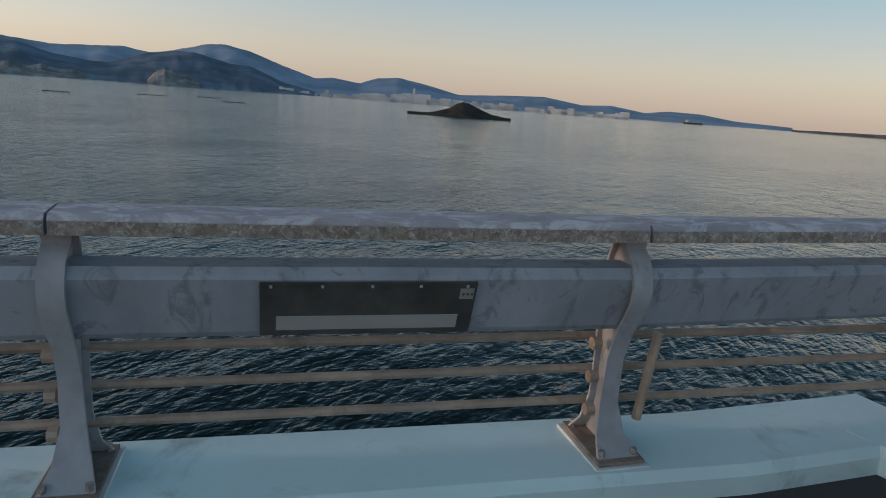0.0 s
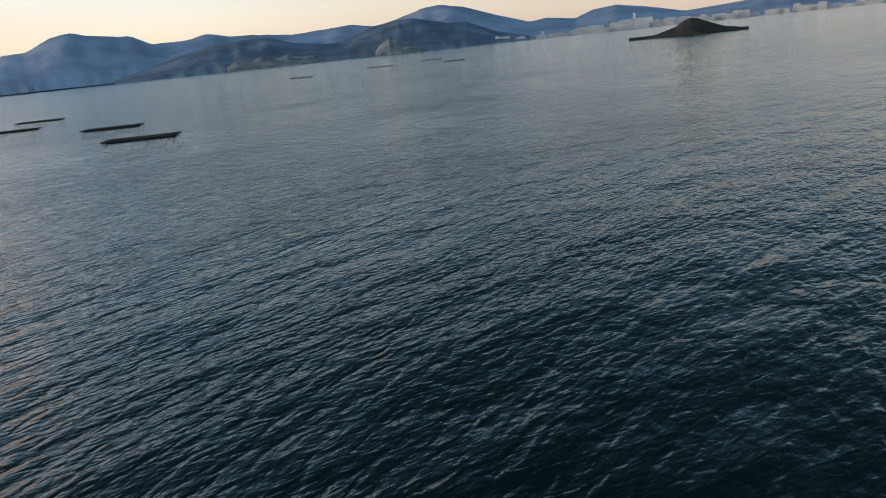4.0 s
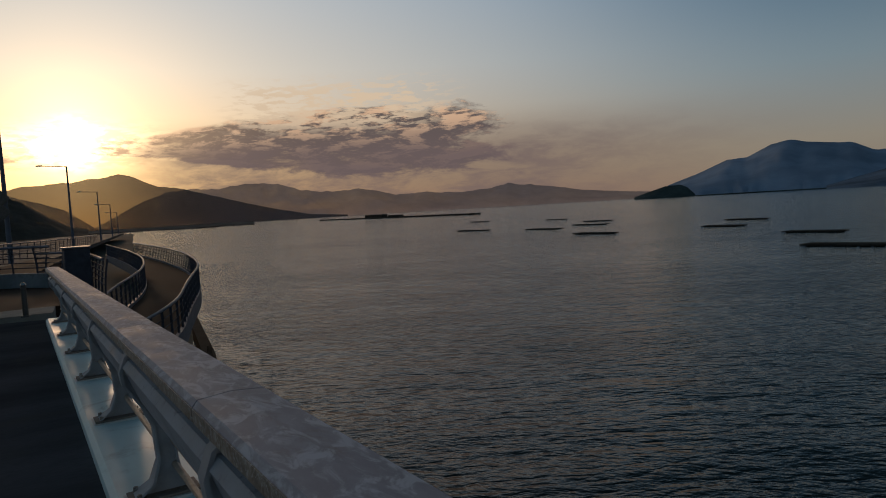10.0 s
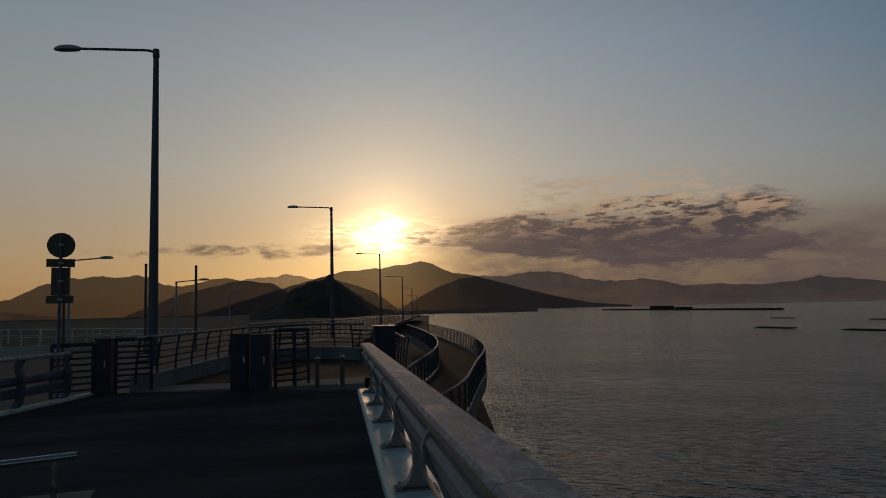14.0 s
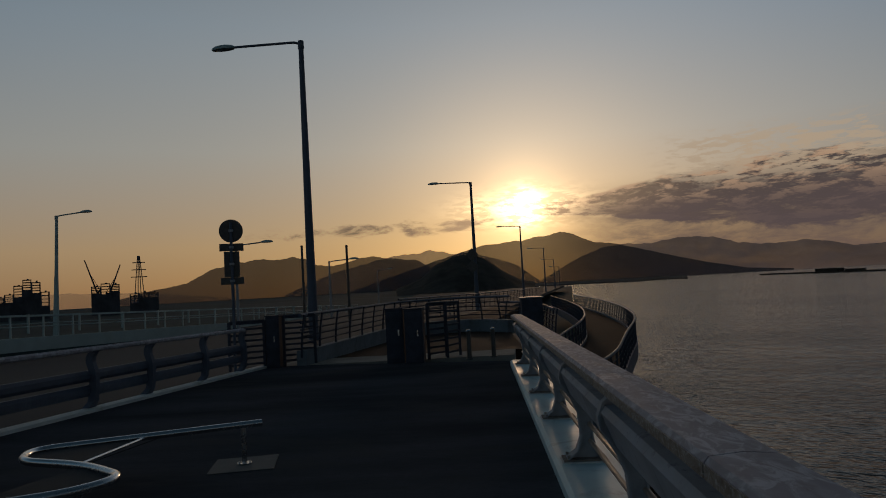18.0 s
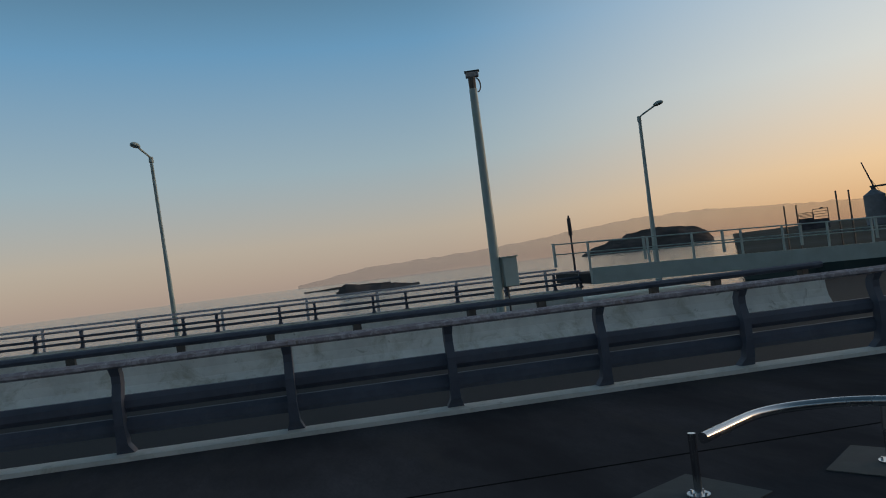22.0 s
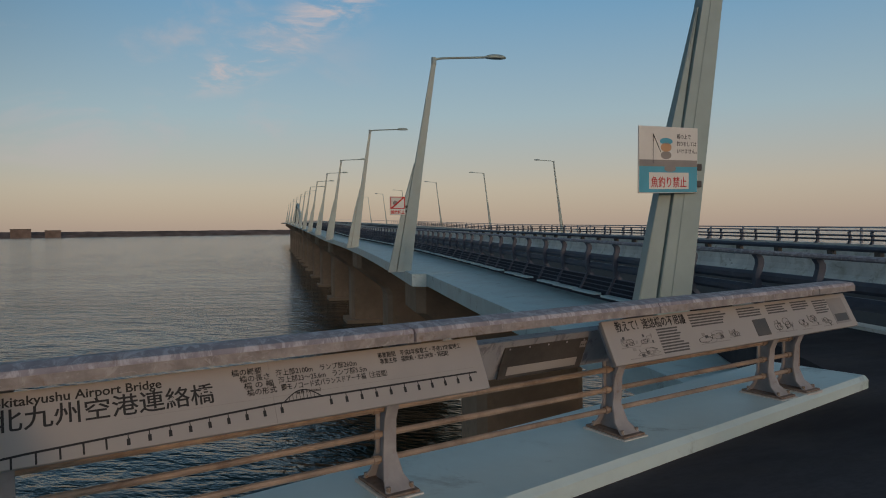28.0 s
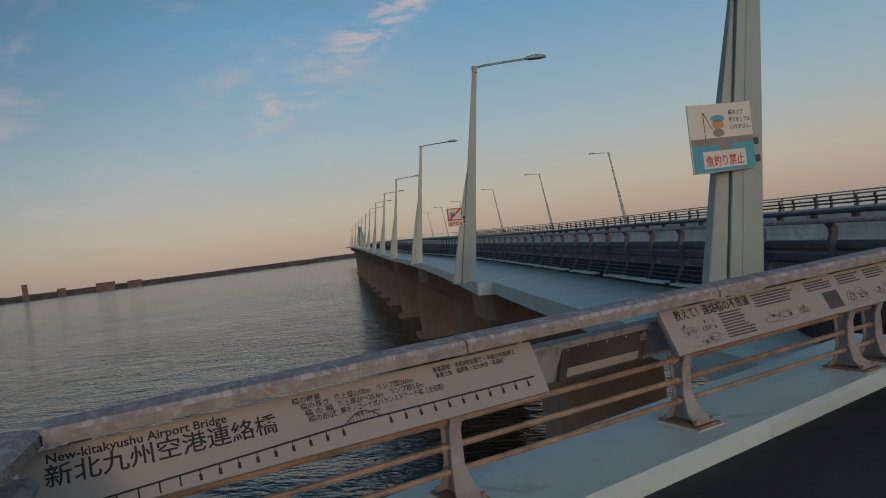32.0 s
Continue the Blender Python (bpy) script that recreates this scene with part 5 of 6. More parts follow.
# ---------------------------------------------------------------- camera mast on the median
def camera_mast():
    base = Vector((-4.9, -17.3, -0.05))
    root = thing("camera_mast", base, "pale green mast with a surveillance camera and a control box", "camera mast")
    part("mast", cone(base, base + Vector((0, 0, 6.1)), 0.13, 0.10, 14), M_POLE, root, smooth=True)
    c = base + Vector((0, 0, 6.1))
    part("mount", cone(c, c + Vector((0, 0, 0.3)), 0.09, 0.10, 12), M_DARK, root)
    part("camera_housing", box(-0.19, 0.15, -0.08, 0.08, 0.3, 0.44, 0.03, None, Matrix.Translation(c) @ Matrix.Rotation(radians(-20), 4, "Z")), M_POST, root)
    part("camera_hood", box(-0.22, 0.17, -0.095, 0.095, 0.44, 0.465, 0.008, None, Matrix.Translation(c) @ Matrix.Rotation(radians(-20), 4, "Z")), M_DARK, root)
    part("cable_loop", tube([c + Vector((-0.12 - 0.1 * math.sin(a), 0, 0.1 - 0.18 * math.cos(a))) for a in np.linspace(0, math.pi, 9)], 0.018, 6), M_DARK, root)
    cab = part("control_box", box(-0.52, -0.14, -0.2, 0.2, 0.95, 1.68, 0.015, None, Matrix.Translation(base)), M_POLE, root, "pale green control box")
    part("box_lid", box(-0.55, -0.11, -0.23, 0.23, 1.68, 1.71, 0.006, None, Matrix.Translation(base)), M_POLE, cab)
    part("conduit", tube([base + Vector((-0.2, 0.16, 0.0)), base + Vector((-0.2, 0.16, 0.95))], 0.025, 6), M_DARK, root)


camera_mast()
# ---------------------------------------------------------------- west end of the balcony
M_STRIP = material("dirty_concrete_strip", (0.30, 0.28, 0.25), 0.9, spec=0.05, vary=0.2, scale=1.2, fine=25, bump=0.3, stain=(0.18, 0.16, 0.14), stain_amount=0.5, stain_scale=2)
by_gate(slab("crossing_strip", [(-13.95, -5.2), (-13.95, 0.2), (-15.4, 0.3), (-15.4, -4.9)], -0.3, 0.006, M_STRIP, "grey concrete strip across the footway", kind="structure", category="paving"))
M_KERB = material("weathered_grey_kerb", (0.20, 0.22, 0.24), 0.8, spec=0.1, vary=0.2, scale=1.5, fine=30, stain=(0.12, 0.12, 0.12), stain_amount=0.4, stain_scale=3)
M_BROWN = material("brown_footway_paving", (0.050, 0.030, 0.022), 0.9, spec=0.05, vary=0.25, scale=0.8, fine=40, bump=0.3)
by_gate(slab("footway", [(-15.4, -5.0), (-15.4, 0.5), (-22.8, 0.5), (-26, -0.5), (-60, 3.0), (-60, 0.5), (-26, -4.0)], -0.4, 0.0, M_BROWN, "brown paved footway leading to the shore", kind="structure", category="paving"))


def slat_screen(p0, p1, height, label, slats=9, bright=False):
    """A gate leaf of level slats between two posts."""
    p0, p1 = Vector(p0), Vector(p1)
    root = thing("slat_gate", p0, label, "gate", "gates at the end of the balcony")
    mat = M_STEEL if bright else M_FENCE
    for p in (p0, p1):
        part("gate_post", box(-0.03, 0.03, -0.03, 0.03, 0, height, 0.006, None, Matrix.Translation(p)), mat, root)
    for i in range(slats):
        z = 0.12 + (height - 0.16) * i / (slats - 1)
        part("slat", sweep([p0 + Vector((0, 0, z)), p1 + Vector((0, 0, z))], [(-0.012, -0.022), (-0.012, 0.022), (0.012, 0.022), (0.012, -0.022)]), mat, root)
    part("top_tube", tube([p0 + Vector((0, 0, height)), p1 + Vector((0, 0, height))], 0.025, 8), mat, root)
    return by_gate(root)


def gate_cabinet(x0, x1, y0, y1, height, label):
    root = thing("gate_cabinet", (x0, y0, 0), label, "gate cabinet", "cabinets beside the gates")
    body = part("cabinet_body", box(x0, x1, y0, y1, 0.0, height, 0.012), M_FENCE, root)
    part("door_panel", box(x1 + 0.001, x1 + 0.012, y0 + 0.04, y1 - 0.04, 0.08, height - 0.06, 0.004), M_FENCE, root)
    part("lid", box(x0 - 0.015, x1 + 0.02, y0 - 0.015, y1 + 0.015, height, height + 0.025, 0.006), M_FENCE, root)
    part("handle", box(x1 + 0.013, x1 + 0.03, y1 - 0.12, y1 - 0.09, height * 0.5, height * 0.62, 0.003), M_STEEL, root)
    by_gate(root)


gate_cabinet(-13.9, -13.4, -2.53, -2.15, 1.14, "dark grey steel cabinet beside the folded gate")
gate_cabinet(-13.75, -13.15, -2.10, -1.72, 1.12, "dark grey steel cabinet at the end of the gate")
slat_screen((-13.85, -1.66, 0), (-14.3, -1.30, 0), 1.22, "folded gate of dark level slats", 9)
slat_screen((-14.0, -1.26, 0), (-14.6, -1.0, 0), 1.22, "gate end of bent steel slats", 8)
gate_cabinet(-14.2, -13.75, -5.25, -4.95, 1.12, "narrow dark steel cabinet beside the slatted gate")
slat_screen((-13.95, -4.9, 0), (-14.35, -4.3, 0), 1.12, "dark slatted gate leaf beside the crash barrier", 9)
slat_screen((-13.3, -5.9, 0), (-13.8, -5.3, 0), 1.05, "dark slatted gate leaf under the round sign", 8)
for x, y in ((-13.36, -0.77), (-13.67, -0.25)):
    root = thing("bollard", (x, y, 0), "slim dark steel bollard on the paving", "bollard", "bollards at the end of the balcony")
    part("shaft", cone((x, y, 0), (x, y, 0.6), 0.05, 0.045, 14), M_DARK, root, smooth=True)
    part("cap", cone((x, y, 0.6), (x, y, 0.64), 0.052, 0.03, 14), M_STEEL, root)
    part("base_ring", cone((x, y, 0), (x, y, 0.03), 0.085, 0.075, 14), M_DARK, root)
    by_gate(root)


def road_sign():
    base = Vector((-13.17, -5.74, 0))
    root = thing("road_sign", base, "back of a round road sign with plates on a thin pole", "road sign")
    part("pole", cone(base, base + Vector((0, 0, 3.2)), 0.032, 0.032, 10), M_BARRIER, root, smooth=True)
    turn = Matrix.Translation(base) @ Matrix.Rotation(radians(-161), 4, "Z")
    bm = cone((0.05, 0, 3.02), (0.07, 0, 3.02), 0.25, 0.25, 28)
    bm.transform(turn)
    part("round_plate", bm, M_DARK, root)
    for w, z0, z1 in ((0.25, 2.58, 2.75), (0.16, 2.02, 2.58), (0.24, 1.86, 2.02)):
        part("plate", box(0.05, 0.066, -w, w, z0 + 0.004, z1 - 0.004, 0.004, None, turn), M_DARK, root)
    for z in (3.02, 2.66, 2.3, 1.94):
        part("clamp", box(-0.045, 0.05, -0.05, 0.05, z - 0.025, z + 0.025, 0.005, None, turn), M_POST, root)
    by_gate(root)


road_sign()


def footway_fence(pts, name, label, height=0.95, kerb_mat=None, step=1.1, lean=0.10):
    root = thing(name, pts[0], label, "fence")
    path = round_path(pts, 2.0, 6)
    if kerb_mat:
        part("kerb", sweep(path, [(-0.12, -0.3), (-0.12, 0.16), (0.12, 0.16), (0.12, -0.3)]), kerb_mat, root)
    dist = 0.0
    for z in (0.32, 0.47, 0.62, 0.77):
        part("rail_pipe", tube([p + Vector((0, 0, z * height / 0.95)) for p in path], 0.018, 6), M_FENCE, root)
    part("top_rail", tube([p + Vector((0, 0, height)) for p in path], 0.04, 8), M_BARRIER, root)
    carry = 0.0
    for a, b in zip(path, path[1:]):
        d = (b - a).length
        t = carry
        while t < d:
            p = a.lerp(b, t / d)
            side = (b - a).normalized().cross(Vector((0, 0, 1)))
            bm = sweep([p + side * lean * f * f + Vector((0, 0, height * f)) for f in (0.0, 0.35, 0.7, 1.0)], [(-0.02, -0.02), (0.02, -0.02), (0.02, 0.02), (-0.02, 0.02)], upright=False)
            part("fence_post", bm, M_FENCE, root)
            t += step
        carry = t - d
    return by_gate(root)


footway_fence([(-13.9, -4.5, 0.0), (-17.5, -4.0, 0.0), (-22.0, -3.4, 0.0), (-24.0, -2.0, 0.0), (-24.0, -0.6, 0.0), (-22.3, 0.5, 0.0)], "footway_fence", "grey steel footway fence on a weathered kerb", 0.95, M_KERB)
footway_fence([(-25.0, -3.6, 0.0), (-45.0, -0.6, -0.2), (-70.0, 3.6, -0.4), (-110.0, 9.6, -0.6)], "footway_fence", "long grey steel fence beside the shore road", 1.0, None, 2.5)


# curved cycle ramp that swings out over the water
def ramp():
    outer = [(-13.0, -0.6, -2.3), (-16.0, 1.6, -1.95), (-19.5, 3.4, -1.8), (-24.0, 4.6, -1.6), (-31.0, 6.6, -1.45), (-40.0, 7.9, -1.35), (-52.0, 8.6, -1.25), (-72.0, 9.2, -1.2)]
    path = round_path(outer, 5.0, 6)
    root = thing("cycle_ramp", path[0], "curved dark-paved ramp with slender railings above the water", "ramp", kind="structure")
    part("ramp_deck", sweep(path, [(0.05, -0.4), (0.05, 0.0), (-2.4, 0.0), (-2.4, -0.4)]), M_BROWN, root)
    for off in (0.0, -2.35):
        line = []
        for i, p in enumerate(path):
            a, b = path[max(i - 1, 0)], path[min(i + 1, len(path) - 1)]
            side = (b - a).normalized().cross(Vector((0, 0, 1)))
            line.append(p + side * off)
        part("ramp_kerb", sweep(line, [(-0.06, -0.5), (-0.06, 0.12), (0.06, 0.12), (0.06, -0.5)]), M_BARRIER, root)
        for z in (0.35, 0.6, 0.85):
            part("ramp_pipe", tube([p + Vector((0, 0, z)) for p in line], 0.016, 6), M_FENCE, root)
        part("ramp_rail", tube([p + Vector((0, 0, 1.1)) for p in line], 0.045, 8), M_BARRIER, root)
        carry = 0.0
        for a, b in zip(line, line[1:]):
            d = (b - a).length
            t = carry
            while t < d:
                p = a.lerp(b, t / d)
                part("ramp_post", box(-0.03, 0.03, -0.03, 0.03, 0.0, 1.08, 0.0, None, Matrix.Translation(p)), M_FENCE, root)
                t += 0.9
            carry = t - d
    for x, y in ((-20, 2.6), (-33, 5.8), (-48, 7.4)):
        part("ramp_column", cone((x, y, SEA_Z - 1), (x, y, -1.9), 0.6, 0.6, 16), M_PIER, root, smooth=True)


ramp()
root = thing("blue_cabinet", (-19.4, 0.95, -0.3), "dark blue control cabinet beside the footway", "cabinet")
part("cabinet_body", box(-19.9, -18.9, 0.65, 1.25, -0.3, 1.05, 0.02), M_FENCE, root)
part("lid", box(-19.95, -18.85, 0.6, 1.3, 1.05, 1.09, 0.01), M_BARRIER, root)
slab("cabinet_deck", [(-24, 0.2), (-17, 0.2), (-17, 1.5), (-24, 1.5)], -0.7, -0.3, M_FENCE, "dark steel bracket deck beside the footway", kind="structure", category="deck")
footway_fence([(-17.2, 1.45, -0.3), (-20.5, 1.5, -0.3), (-24.0, 1.5, -0.3), (-26.5, 0.2, -0.3)], "footway_fence", "short curved steel fence at the head of the ramp", 0.95, None, 1.0)

# thin poles and a signal beside the slip road
for az, d, z1 in ((-158.9, 46, 4.0), (-164.5, 46, 4.7), (-168.2, 46, 4.6), (-135.2, 80, 4.3), (-136.0, 80, 4.2), (-131.8, 85, 3.6), (-132.6, 85, 3.5)):
    p = polar(az, d, -1.5)
    root = thing("thin_pole", p, "thin dark upright pole beside the slip road", "pole", "poles beside the slip road")
    part("shaft", cone(p, (p.x, p.y, z1), 0.10, 0.08, 8), M_DARK, root)
    part("pole_cap", cone((p.x, p.y, z1), (p.x, p.y, z1 + 0.1), 0.11, 0.06, 8), M_DARK, root)
p = Vector((-50.95, -0.9, -0.4))
root = thing("traffic_sign", p, "dark back of stacked road signs on a lamp pole", "road sign")
for z in (3.3, 4.2):
    part("plate", box(-0.05, 0.0, -0.36, 0.36, -0.36, 0.36, 0.02, None, Matrix.Translation((-50.9, -1.0, z - 0.4)) @ Matrix.Rotation(radians(45), 4, "X")), M_DARK, root)


# ---------------------------------------------------------------- oyster rafts
def raft(x, y, turn, length, width):
    p = Vector((x, y, SEA_Z))
    root = thing("oyster_raft", p, "dark timber oyster raft lying low on the water", "raft", "oyster rafts in the bay")
    m = Matrix.Translation(p) @ Matrix.Rotation(radians(turn), 4, "Z")
    n = 9
    for i in range(n):
        y0 = -width / 2 + width * i / (n - 1)
        part("pole", box(-length / 2, length / 2, y0 - 0.16, y0 + 0.16, 0.15, 0.42, 0.0, None, m), M_RAFT, root)
    for i in range(6):
        x0 = -length / 2 + length * (i + 0.5) / 6
        part("cross_pole", box(x0 - 0.16, x0 + 0.16, -width / 2, width / 2, -0.25, 0.149, 0.0, None, m), M_RAFT, root)
    part("mat", box(-length / 2 + 0.3, length / 2 - 0.3, -width / 2 + 0.2, width / 2 - 0.2, 0.18, 0.30, 0.0, None, m), M_RAFT, root)


for x, y, l in ((-75, 143, 17), (-104, 183, 17), (-154, 213, 16), (-177, 260, 19), (-179, 175, 18), (-239, 202, 20), (-284, 194, 22), (-244, 235, 20), (-430, 300, 18), (-349, 306, 16), (-276, 272, 18), (-143, 521, 18), (-98, 617, 26), (-60, 690, 24), (-30, 560, 18)):
    raft(x, y, 9, l * 0.9, 5.5)
root = thing("long_raft_line", (-1000, 560, SEA_Z), "long dark line of rafts with a low hut on the water", "raft")
part("raft_line", box(-1360, -800, 540, 560, SEA_Z - 0.2, SEA_Z + 2.2, 0.3), M_RAFT, root)
part("raft_hut", box(-1150, -1080, 545, 556, SEA_Z + 2.2, SEA_Z + 7.0, 0.5), M_RAFT, root)
part("raft_shed", box(-1060, -1020, 546, 556, SEA_Z + 2.2, SEA_Z + 5.0, 0.5), M_RAFT, root)


# ---------------------------------------------------------------- shore land, works and town
def sector(name, az0, az1, r0, r1, z, mat, label):
    verts, faces = [], []
    n = 30
    for i in range(n + 1):
        az = az0 + (az1 - az0) * i / n
        wob = 1 + 0.10 * noise.noise(Vector((az * 0.3, 7, 0)))
        for r, zz in ((r0 * wob, SEA_Z - 3), (r0 * wob + 3, z), (r1, z)):
            verts.append(polar(az, r, zz))
    for i in range(n):
        for k in range(2):
            a = i * 3 + k
            faces.append((a, a + 3, a + 4, a + 1))
    part(name, (verts, [], faces), mat, None, label, kind="structure", category="land")


sector("reclaimed_land", 181, 231, 190, 3300, SEA_Z + 4.0, M_CLIFF, "dark flat reclaimed land with works on it")
slab("shore_bank", [(-17.5, -12), (-17.5, 0.6), (-20, 2.0), (-24, 3.4), (-31, 5.4), (-40, 6.6), (-52, 7.4), (-72, 8.4), (-110, 14), (-200, 26), (-420, 55), (-420, -40), (-60, -14)], SEA_Z - 2, -2.75, M_CLIFF, "dark shore bank under the curved ramp", kind="structure", category="land")
sector("shore_strip", 163.5, 186, 1500, 3300, SEA_Z + 2.5, M_BLUFF, "dark low shore under the mountains")
sector("far_beach", 80, 128, 2500, 3200, SEA_Z + 3.0, M_CLIFF, "dark low shore below the hills")
M_TANK = material("grey_silo_steel", (0.22, 0.24, 0.27), 0.8, spec=0.1, vary=0.15, scale=0.2, fine=2)
# Works steel raised a little in colour to imitate the haze over it.
M_SHED = material("dark_works_steel", (0.10, 0.10, 0.115), 0.9, spec=0.05, vary=0.3, scale=0.15, fine=1.5)


def silo(az, d, r, top):
    p = polar(az, d, SEA_Z + 3.5)
    root = thing("silo", p, "grey domed steel silo at the works", "silo", "silos at the works")
    part("shell", cone(p, (p.x, p.y, top - r * 0.55), r, r, 24), M_TANK, root, smooth=True)
    part("dome", cone((p.x, p.y, top - r * 0.55), (p.x, p.y, top), r, r * 0.25, 24), M_TANK, root, smooth=True)
    part("hatch", cone((p.x, p.y, top), (p.x, p.y, top + 3), r * 0.22, r * 0.2, 10), M_SHED, root)


D = 650
for az in (221.6, 220.2, 218.8):
    silo(az, D, 7.7, 21.0)
a, b = polar(221.8, D, 23.6), polar(218.6, D, 23.6)
tagged(part("silo_gantry", sweep([a, b], [(-1.0, -0.7), (-1.0, 0.7), (1.0, 0.7), (1.0, -0.7)]), M_SHED, None), "dark conveyor gantry over the silos", "gantry")


def crane(az, d, top_el, jib_az, foot_el=0.0):
    """A lattice crane: mast, raked jib, back stay."""
    p = polar(az, d, SEA_Z + 3.5)
    k = 1.5 + d * math.tan(radians(top_el))
    mid = Vector((p.x, p.y, (k - SEA_Z) * 0.45 + SEA_Z))
    tip = polar(jib_az, d, k)
    root = thing("tower_crane", p, "dark lattice crane with a raised jib", "crane", "cranes at the works")
    part("mast", tube([p, mid], 1.1, 4), M_SHED, root)
    for sgn in (-1, 1):
        part("jib_chord", tube([mid + Vector((0, 0, sgn * 0.9)), tip], 0.45, 4), M_SHED, root)
    for i in range(1, 9):
        q = mid.lerp(tip, i / 9)
        part("lacing", tube([q + Vector((0, 0, 0.9 * (1 - i / 9))), mid.lerp(tip, (i + 0.8) / 9) - Vector((0, 0, 0.9 * (1 - i / 9)))], 0.25, 4), M_SHED, root)
    back = mid + (mid - tip) * 0.28
    back.z = mid.z + 2
    part("counter_jib", tube([mid, back], 0.8, 4), M_SHED, root)
    part("stay", tube([back, mid.lerp(tip, 0.6)], 0.2, 4), M_SHED, root)


crane(221.3, 660, 3.75, 222.1)
crane(217.0, 660, 3.85, 216.6)
crane(209.8, 660, 3.4, 210.6)
crane(209.0, 660, 3.0, 208.2)


def works(az0, az1, tops, d, label):
    """A works building of stacked blocks with pipes and stairs on its roof."""
    p = polar((az0 + az1) / 2, d, SEA_Z + 3.5)
    root = thing("works_building", p, label, "industrial building", "buildings of the works")
    turn = Matrix.Rotation(radians((az0 + az1) / 2), 4, "Z")
    wide = abs(az1 - az0) * math.pi / 180 * d
    rnd = random.Random(int(az0 * 10))
    n = len(tops)
    for i, el in enumerate(tops):
        y0 = -wide / 2 + wide * i / n
        z1 = 1.5 + d * math.tan(radians(el))
        at = Matrix.Translation((p.x, p.y, 0)) @ turn
        z0, y1 = SEA_Z + 3.5, y0 + wide / n
        core = z0 + (z1 - z0) * rnd.uniform(0.45, 0.8)
        part("block", box(-7, 7, y0 + 0.4, y1 - 0.4, z0, core, 0.2, None, at), M_SHED, root)
        for x, y in ((-8, y0 + 0.3), (-8, y1 - 0.3), (8, y0 + 0.3), (8, y1 - 0.3)):
            part("column", box(x - 0.35, x + 0.35, y - 0.3, y + 0.3, z0, z1, 0.0, None, at), M_SHED, root)
        for k in range(1, 5):
            zk = core + (z1 - core) * k / 4
            part("floor_slab", box(-8.4, 8.4, y0, y1, zk - 0.4, zk, 0.0, None, at), M_SHED, root)
        part("roof_unit", box(-3, 3, y0 + wide / n * 0.3, y0 + wide / n * 0.5, z1, z1 + rnd.uniform(0.6, 2.0), 0.1, None, Matrix.Translation((p.x, p.y, 0)) @ turn), M_SHED, root)
        part("wall_pipe", cone((0, 0, 0), (0, 0, 1), 0.5, 0.5, 8), M_SHED, root).matrix_basis = Matrix.Translation((Matrix.Translation((p.x, p.y, 0)) @ turn) @ Vector((-10, y0 + 1, SEA_Z + 3.5)) - p) @ Matrix.Diagonal((1, 1, (z1 - SEA_Z - 3.5) * 0.9, 1))


works(212.9, 216.2, (1.2, 1.9, 2.1, 1.7, 1.1, 0.9), 640, "dark open-framed works building")
works(208.3, 210.2, (1.5, 1.6, 1.4), 650, "dark works tower under the cranes")
works(205.6, 207.6, (0.8, 0.8, 0.75), 660, "long low dark works shed")
works(224.5, 226.5, (0.9, 0.7), 900, "small dark works building by the water")
p = polar(206.9, 900, SEA_Z + 3)
root = thing("power_pylon", p, "slender dark lattice power pylon", "pylon")
H = 1.5 + 900 * math.tan(radians(3.6))
for sx, sy in ((-1, -1), (-1, 1), (1, -1), (1, 1)):
    part("pylon_leg", tube([p + Vector((sx * 5, sy * 5, 0)), Vector((p.x + sx * 0.8, p.y + sy * 0.8, H))], 0.5, 4), M_SHED, root)
for f, wdt in ((0.62, 9), (0.75, 8), (0.88, 7)):
    z = p.z + (H - p.z) * f
    part("cross_arm", box(-1.0, 1.0, -wdt, wdt, -0.5, 0.5, 0, None, Matrix.Translation((p.x, p.y, z)) @ Matrix.Rotation(radians(206.9), 4, "Z")), M_SHED, root)

# town on the far shore
M_TOWN = material("pale_far_buildings", (0.55, 0.55, 0.56), 0.9, vary=0.2, scale=0.02, fine=0.2)
rnd = random.Random(11)
town = bmesh.new()
for i in range(230):
    az = rnd.choice((rnd.uniform(62, 92), rnd.uniform(74, 84)))
    hgt = rnd.choice((4, 6, 8, 10, 16)) * rnd.uniform(0.6, 1.3)
    p = polar(az, rnd.uniform(2400, 2480), SEA_Z)
    m = Matrix.Translation(p) @ Matrix.Rotation(radians(az), 4, "Z")
    wdt = rnd.uniform(5, 22)
    vs = [town.verts.new(m @ Vector((x, y, z))) for z in (0, 4 + hgt) for x, y in ((-6, -wdt), (6, -wdt), (6, wdt), (-6, wdt))]
    town.faces.new(vs[4:])
    for k in range(4):
        town.faces.new((vs[k], vs[(k + 1) % 4], vs[4 + (k + 1) % 4], vs[4 + k]))
part("shore_town", town, M_TOWN, None, "pale factories and houses along the far shore", kind="stuff", category="town")
p = polar(79.05, 2450, SEA_Z)
root = thing("power_station", p, "pale power station with a tall chimney on the far shore", "power station")
part("chimney", cone(p, (p.x, p.y, 1.5 + 2450 * math.tan(radians(0.86))), 5, 3.4, 12), M_TOWN, root, smooth=True)
for az, top, wdt in ((80.2, 0.35, 26), (79.6, 0.45, 20), (78.4, 0.45, 30)):
    q = polar(az, 2450, SEA_Z)
    part("boiler_house", box(-14, 14, -wdt, wdt, 0, 12.5 + 2450 * math.tan(radians(top)), 0.5, None, Matrix.Translation(q) @ Matrix.Rotation(radians(az), 4, "Z")), M_TOWN, root)

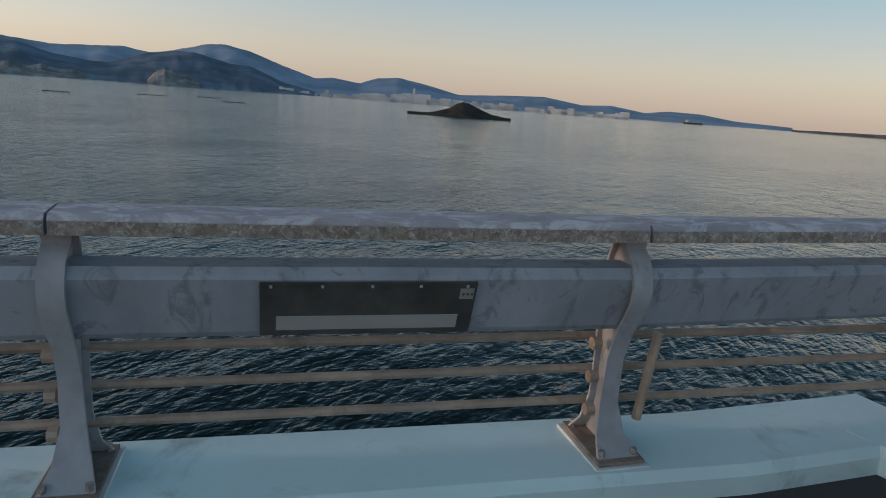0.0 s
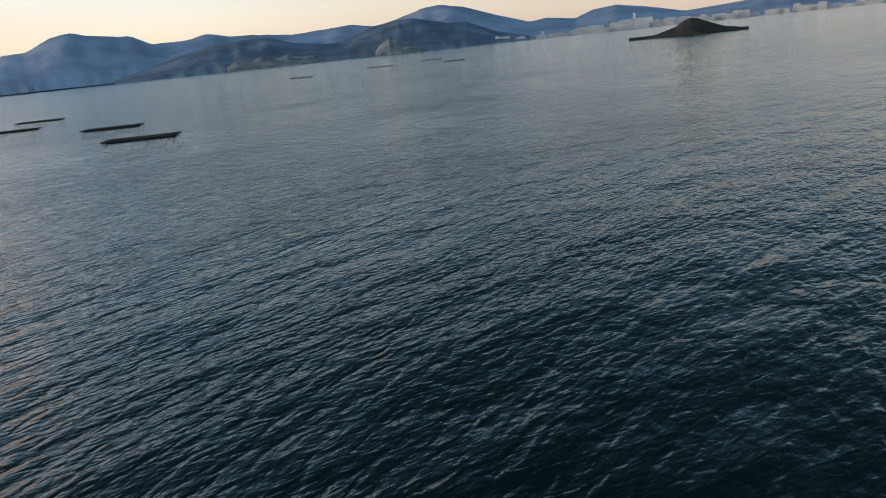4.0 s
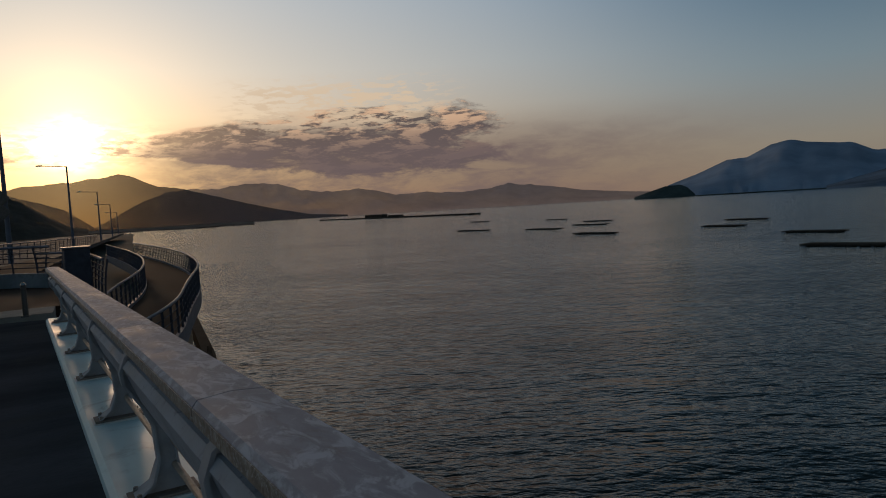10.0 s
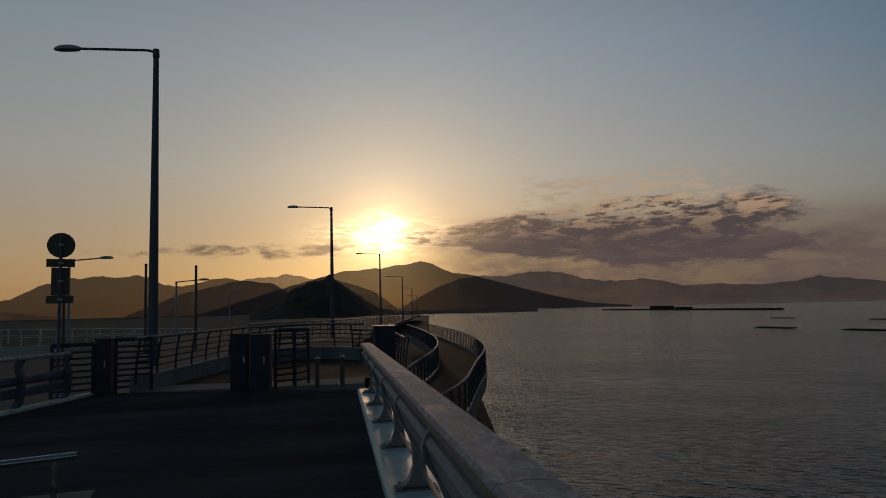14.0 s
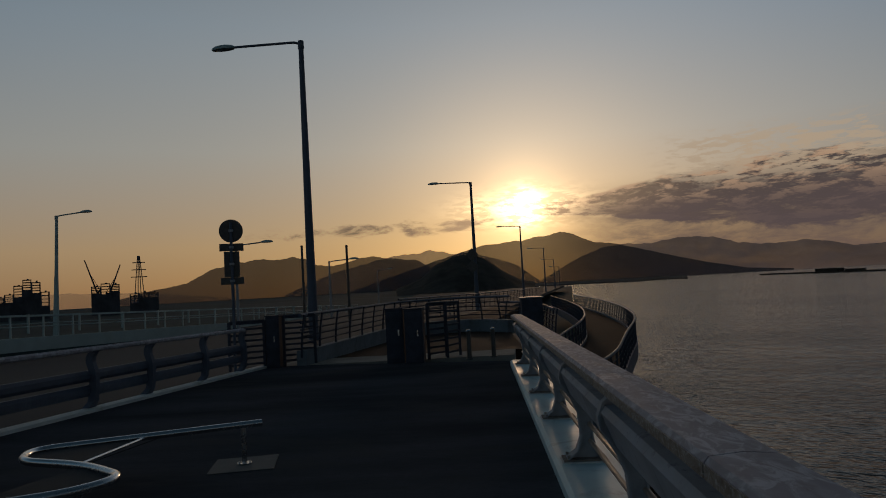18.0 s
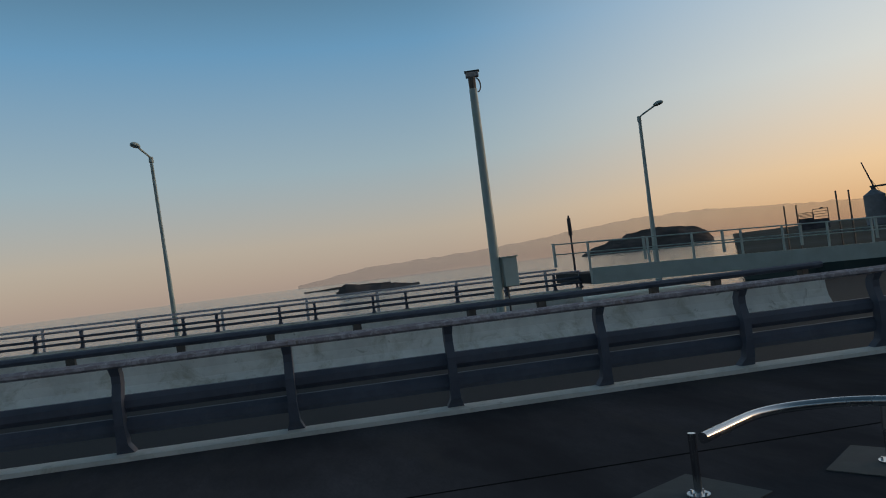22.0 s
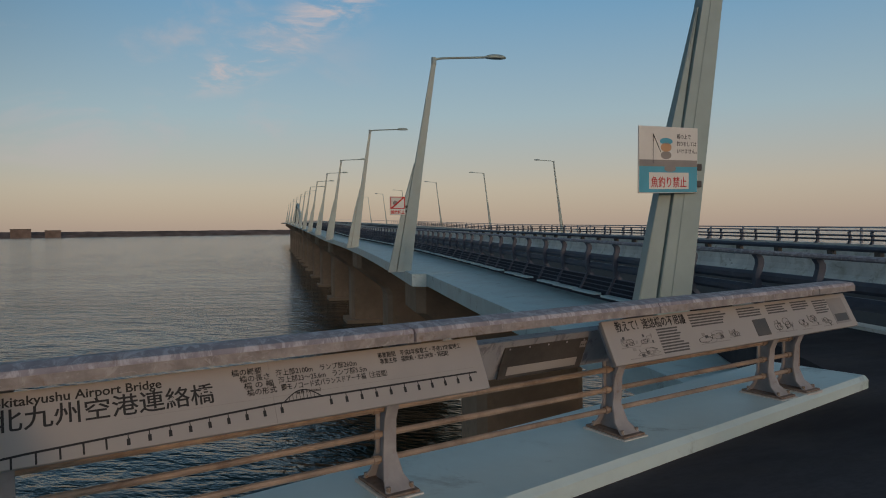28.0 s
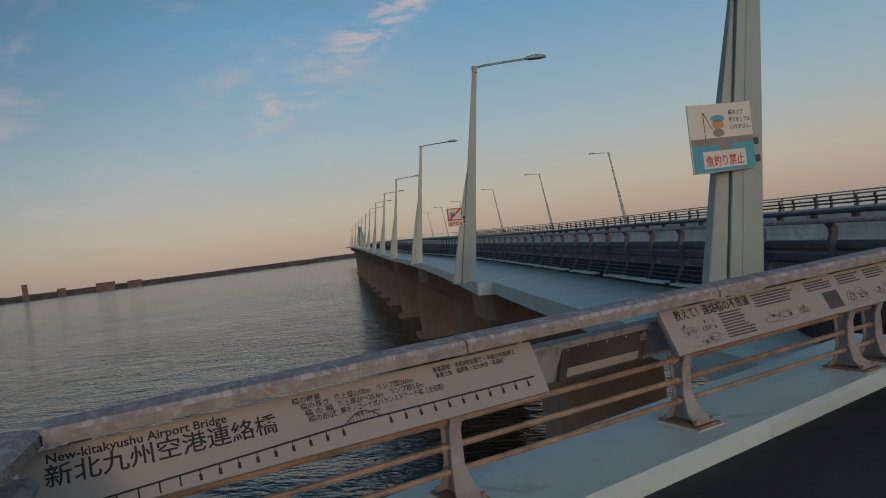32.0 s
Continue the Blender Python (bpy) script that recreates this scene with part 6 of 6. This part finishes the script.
# airport island
for az, w, el, d, label in ((16.45, 8, 0.88, 2500, "tall hotel block on the airport island"), (11.3, 28, 0.33, 2520, "wide low terminal roof on the airport island"), (9.3, 22, 0.22, 2500, "low grey airport hangar on the shore"), (14.2, 12, 0.3, 2500, "low grey airport building on the shore"), (18.5, 16, 0.28, 2500, "low grey airport building on the shore"), (20.6, 30, 0.26, 2500, "long low airport building"), (22.6, 20, 0.22, 2500, "low grey airport building on the shore")):
    p = polar(az, d, SEA_Z)
    root = thing("airport_building", p, label, "building", "buildings on the airport island")
    m = Matrix.Translation(p) @ Matrix.Rotation(radians(az), 4, "Z")
    top = 12.5 + d * math.tan(radians(el))
    part("wall", box(-10, 10, -w, w, 0, top, 0.4, None, m), M_SHORE, root)
    part("roof", box(-11, 11, -w - 1, w + 1, top, top + 1.5, 0.3, None, m), M_BLUFF, root)

# arch of the main span, far along the bridge
root = thing("bridge_arch", at_road(600, -9.5, 0), "pale green steel arch over the main span of the bridge", "arch")
arc = [at_road(540 + 12 * i, -9.5, 15.5 * math.sin(math.pi * i / 12)) for i in range(13)]
part("arch_rib", tube(arc, 1.0, 8), M_POLE, root)
for i in range(2, 11):
    part("hanger", tube([arc[i], at_road(540 + 12 * i, -9.5, 0)], 0.15, 5), M_POLE, root)

# ships
for az, d, l in ((56.9, 2400, 30), (-69, 2600, 16), (-66, 2900, 14)):
    p = polar(az, d, SEA_Z)
    root = thing("ship", p, "small dark ship on the horizon", "ship", "ships on the horizon")
    m = Matrix.Translation(p) @ Matrix.Rotation(radians(az + 90), 4, "Z")
    part("hull", box(-l, l, -5, 5, 0, 5, 0.8, None, m), M_ROCK, root)
    part("bridge_house", box(l * 0.5, l * 0.8, -4, 4, 5, 13, 0.4, None, m), M_TOWN, root)


# dark sea wall with stakes below the ramp
root = thing("sea_wall", (-40, 12, SEA_Z), "dark sea wall topped with short stakes", "sea wall")
wall = [Vector((-29.0, 6.6, SEA_Z)), Vector((-60.0, 13.0, SEA_Z)), Vector((-150.0, 27.0, SEA_Z))]
part("wall_body", sweep(wall, [(-0.8, -2.0), (-0.5, 1.1), (0.5, 1.1), (0.8, -2.0)]), M_ROCK, root)
for i in range(60):
    p = wall[0].lerp(wall[1], i / 60)
    part("stake", box(-0.15, 0.15, -0.15, 0.15, 1.1, 1.9, 0.0, None, Matrix.Translation(p)), M_ROCK, root)


# slender signal mast beyond the slip road
p = polar(243.9, 120, SEA_Z + 3.5)
root = thing("signal_mast", p, "slender dark mast with a thicker lamp head beyond the slip road", "mast")
m_low, m_high = 1.5 + 120 * math.tan(radians(1.1)), 1.5 + 120 * math.tan(radians(3.05))
part("shaft", cone(p, (p.x, p.y, m_low + 0.6), 0.22, 0.16, 10), M_SHED, root, smooth=True)
part("lamp_body", cone((p.x, p.y, m_low + 0.6), (p.x, p.y, m_high - 0.5), 0.34, 0.30, 12), M_SHED, root, smooth=True)
part("cap", cone((p.x, p.y, m_high - 0.5), (p.x, p.y, m_high), 0.22, 0.08, 10), M_SHED, root)

# ---------------------------------------------------------------- plan units to metres
ON_DECK = ("floor", "kerb_sea", "kerb_end", "railing_sea", "railing_end", "floor_joint", "information_board", "light_strip", "pipe_stub", "tube_bench", "crossing_strip", "footway", "slat_gate", "gate_cabinet", "bollard", "road_sign")


def to_metres():
    climb = Matrix.Rotation(-math.atan(SLOPE), 4, "Y")
    for ob in scene.objects:
        if ob.parent is None and ob.type in ("MESH", "EMPTY"):
            ob.matrix_basis = Matrix.Scale(METRES, 4) @ Matrix.Translation((0, 0, -FLOOR)) @ ob.matrix_basis
            if ob.name.split(".")[0] in ON_DECK:
                ob.matrix_basis = climb @ ob.matrix_basis


to_metres()
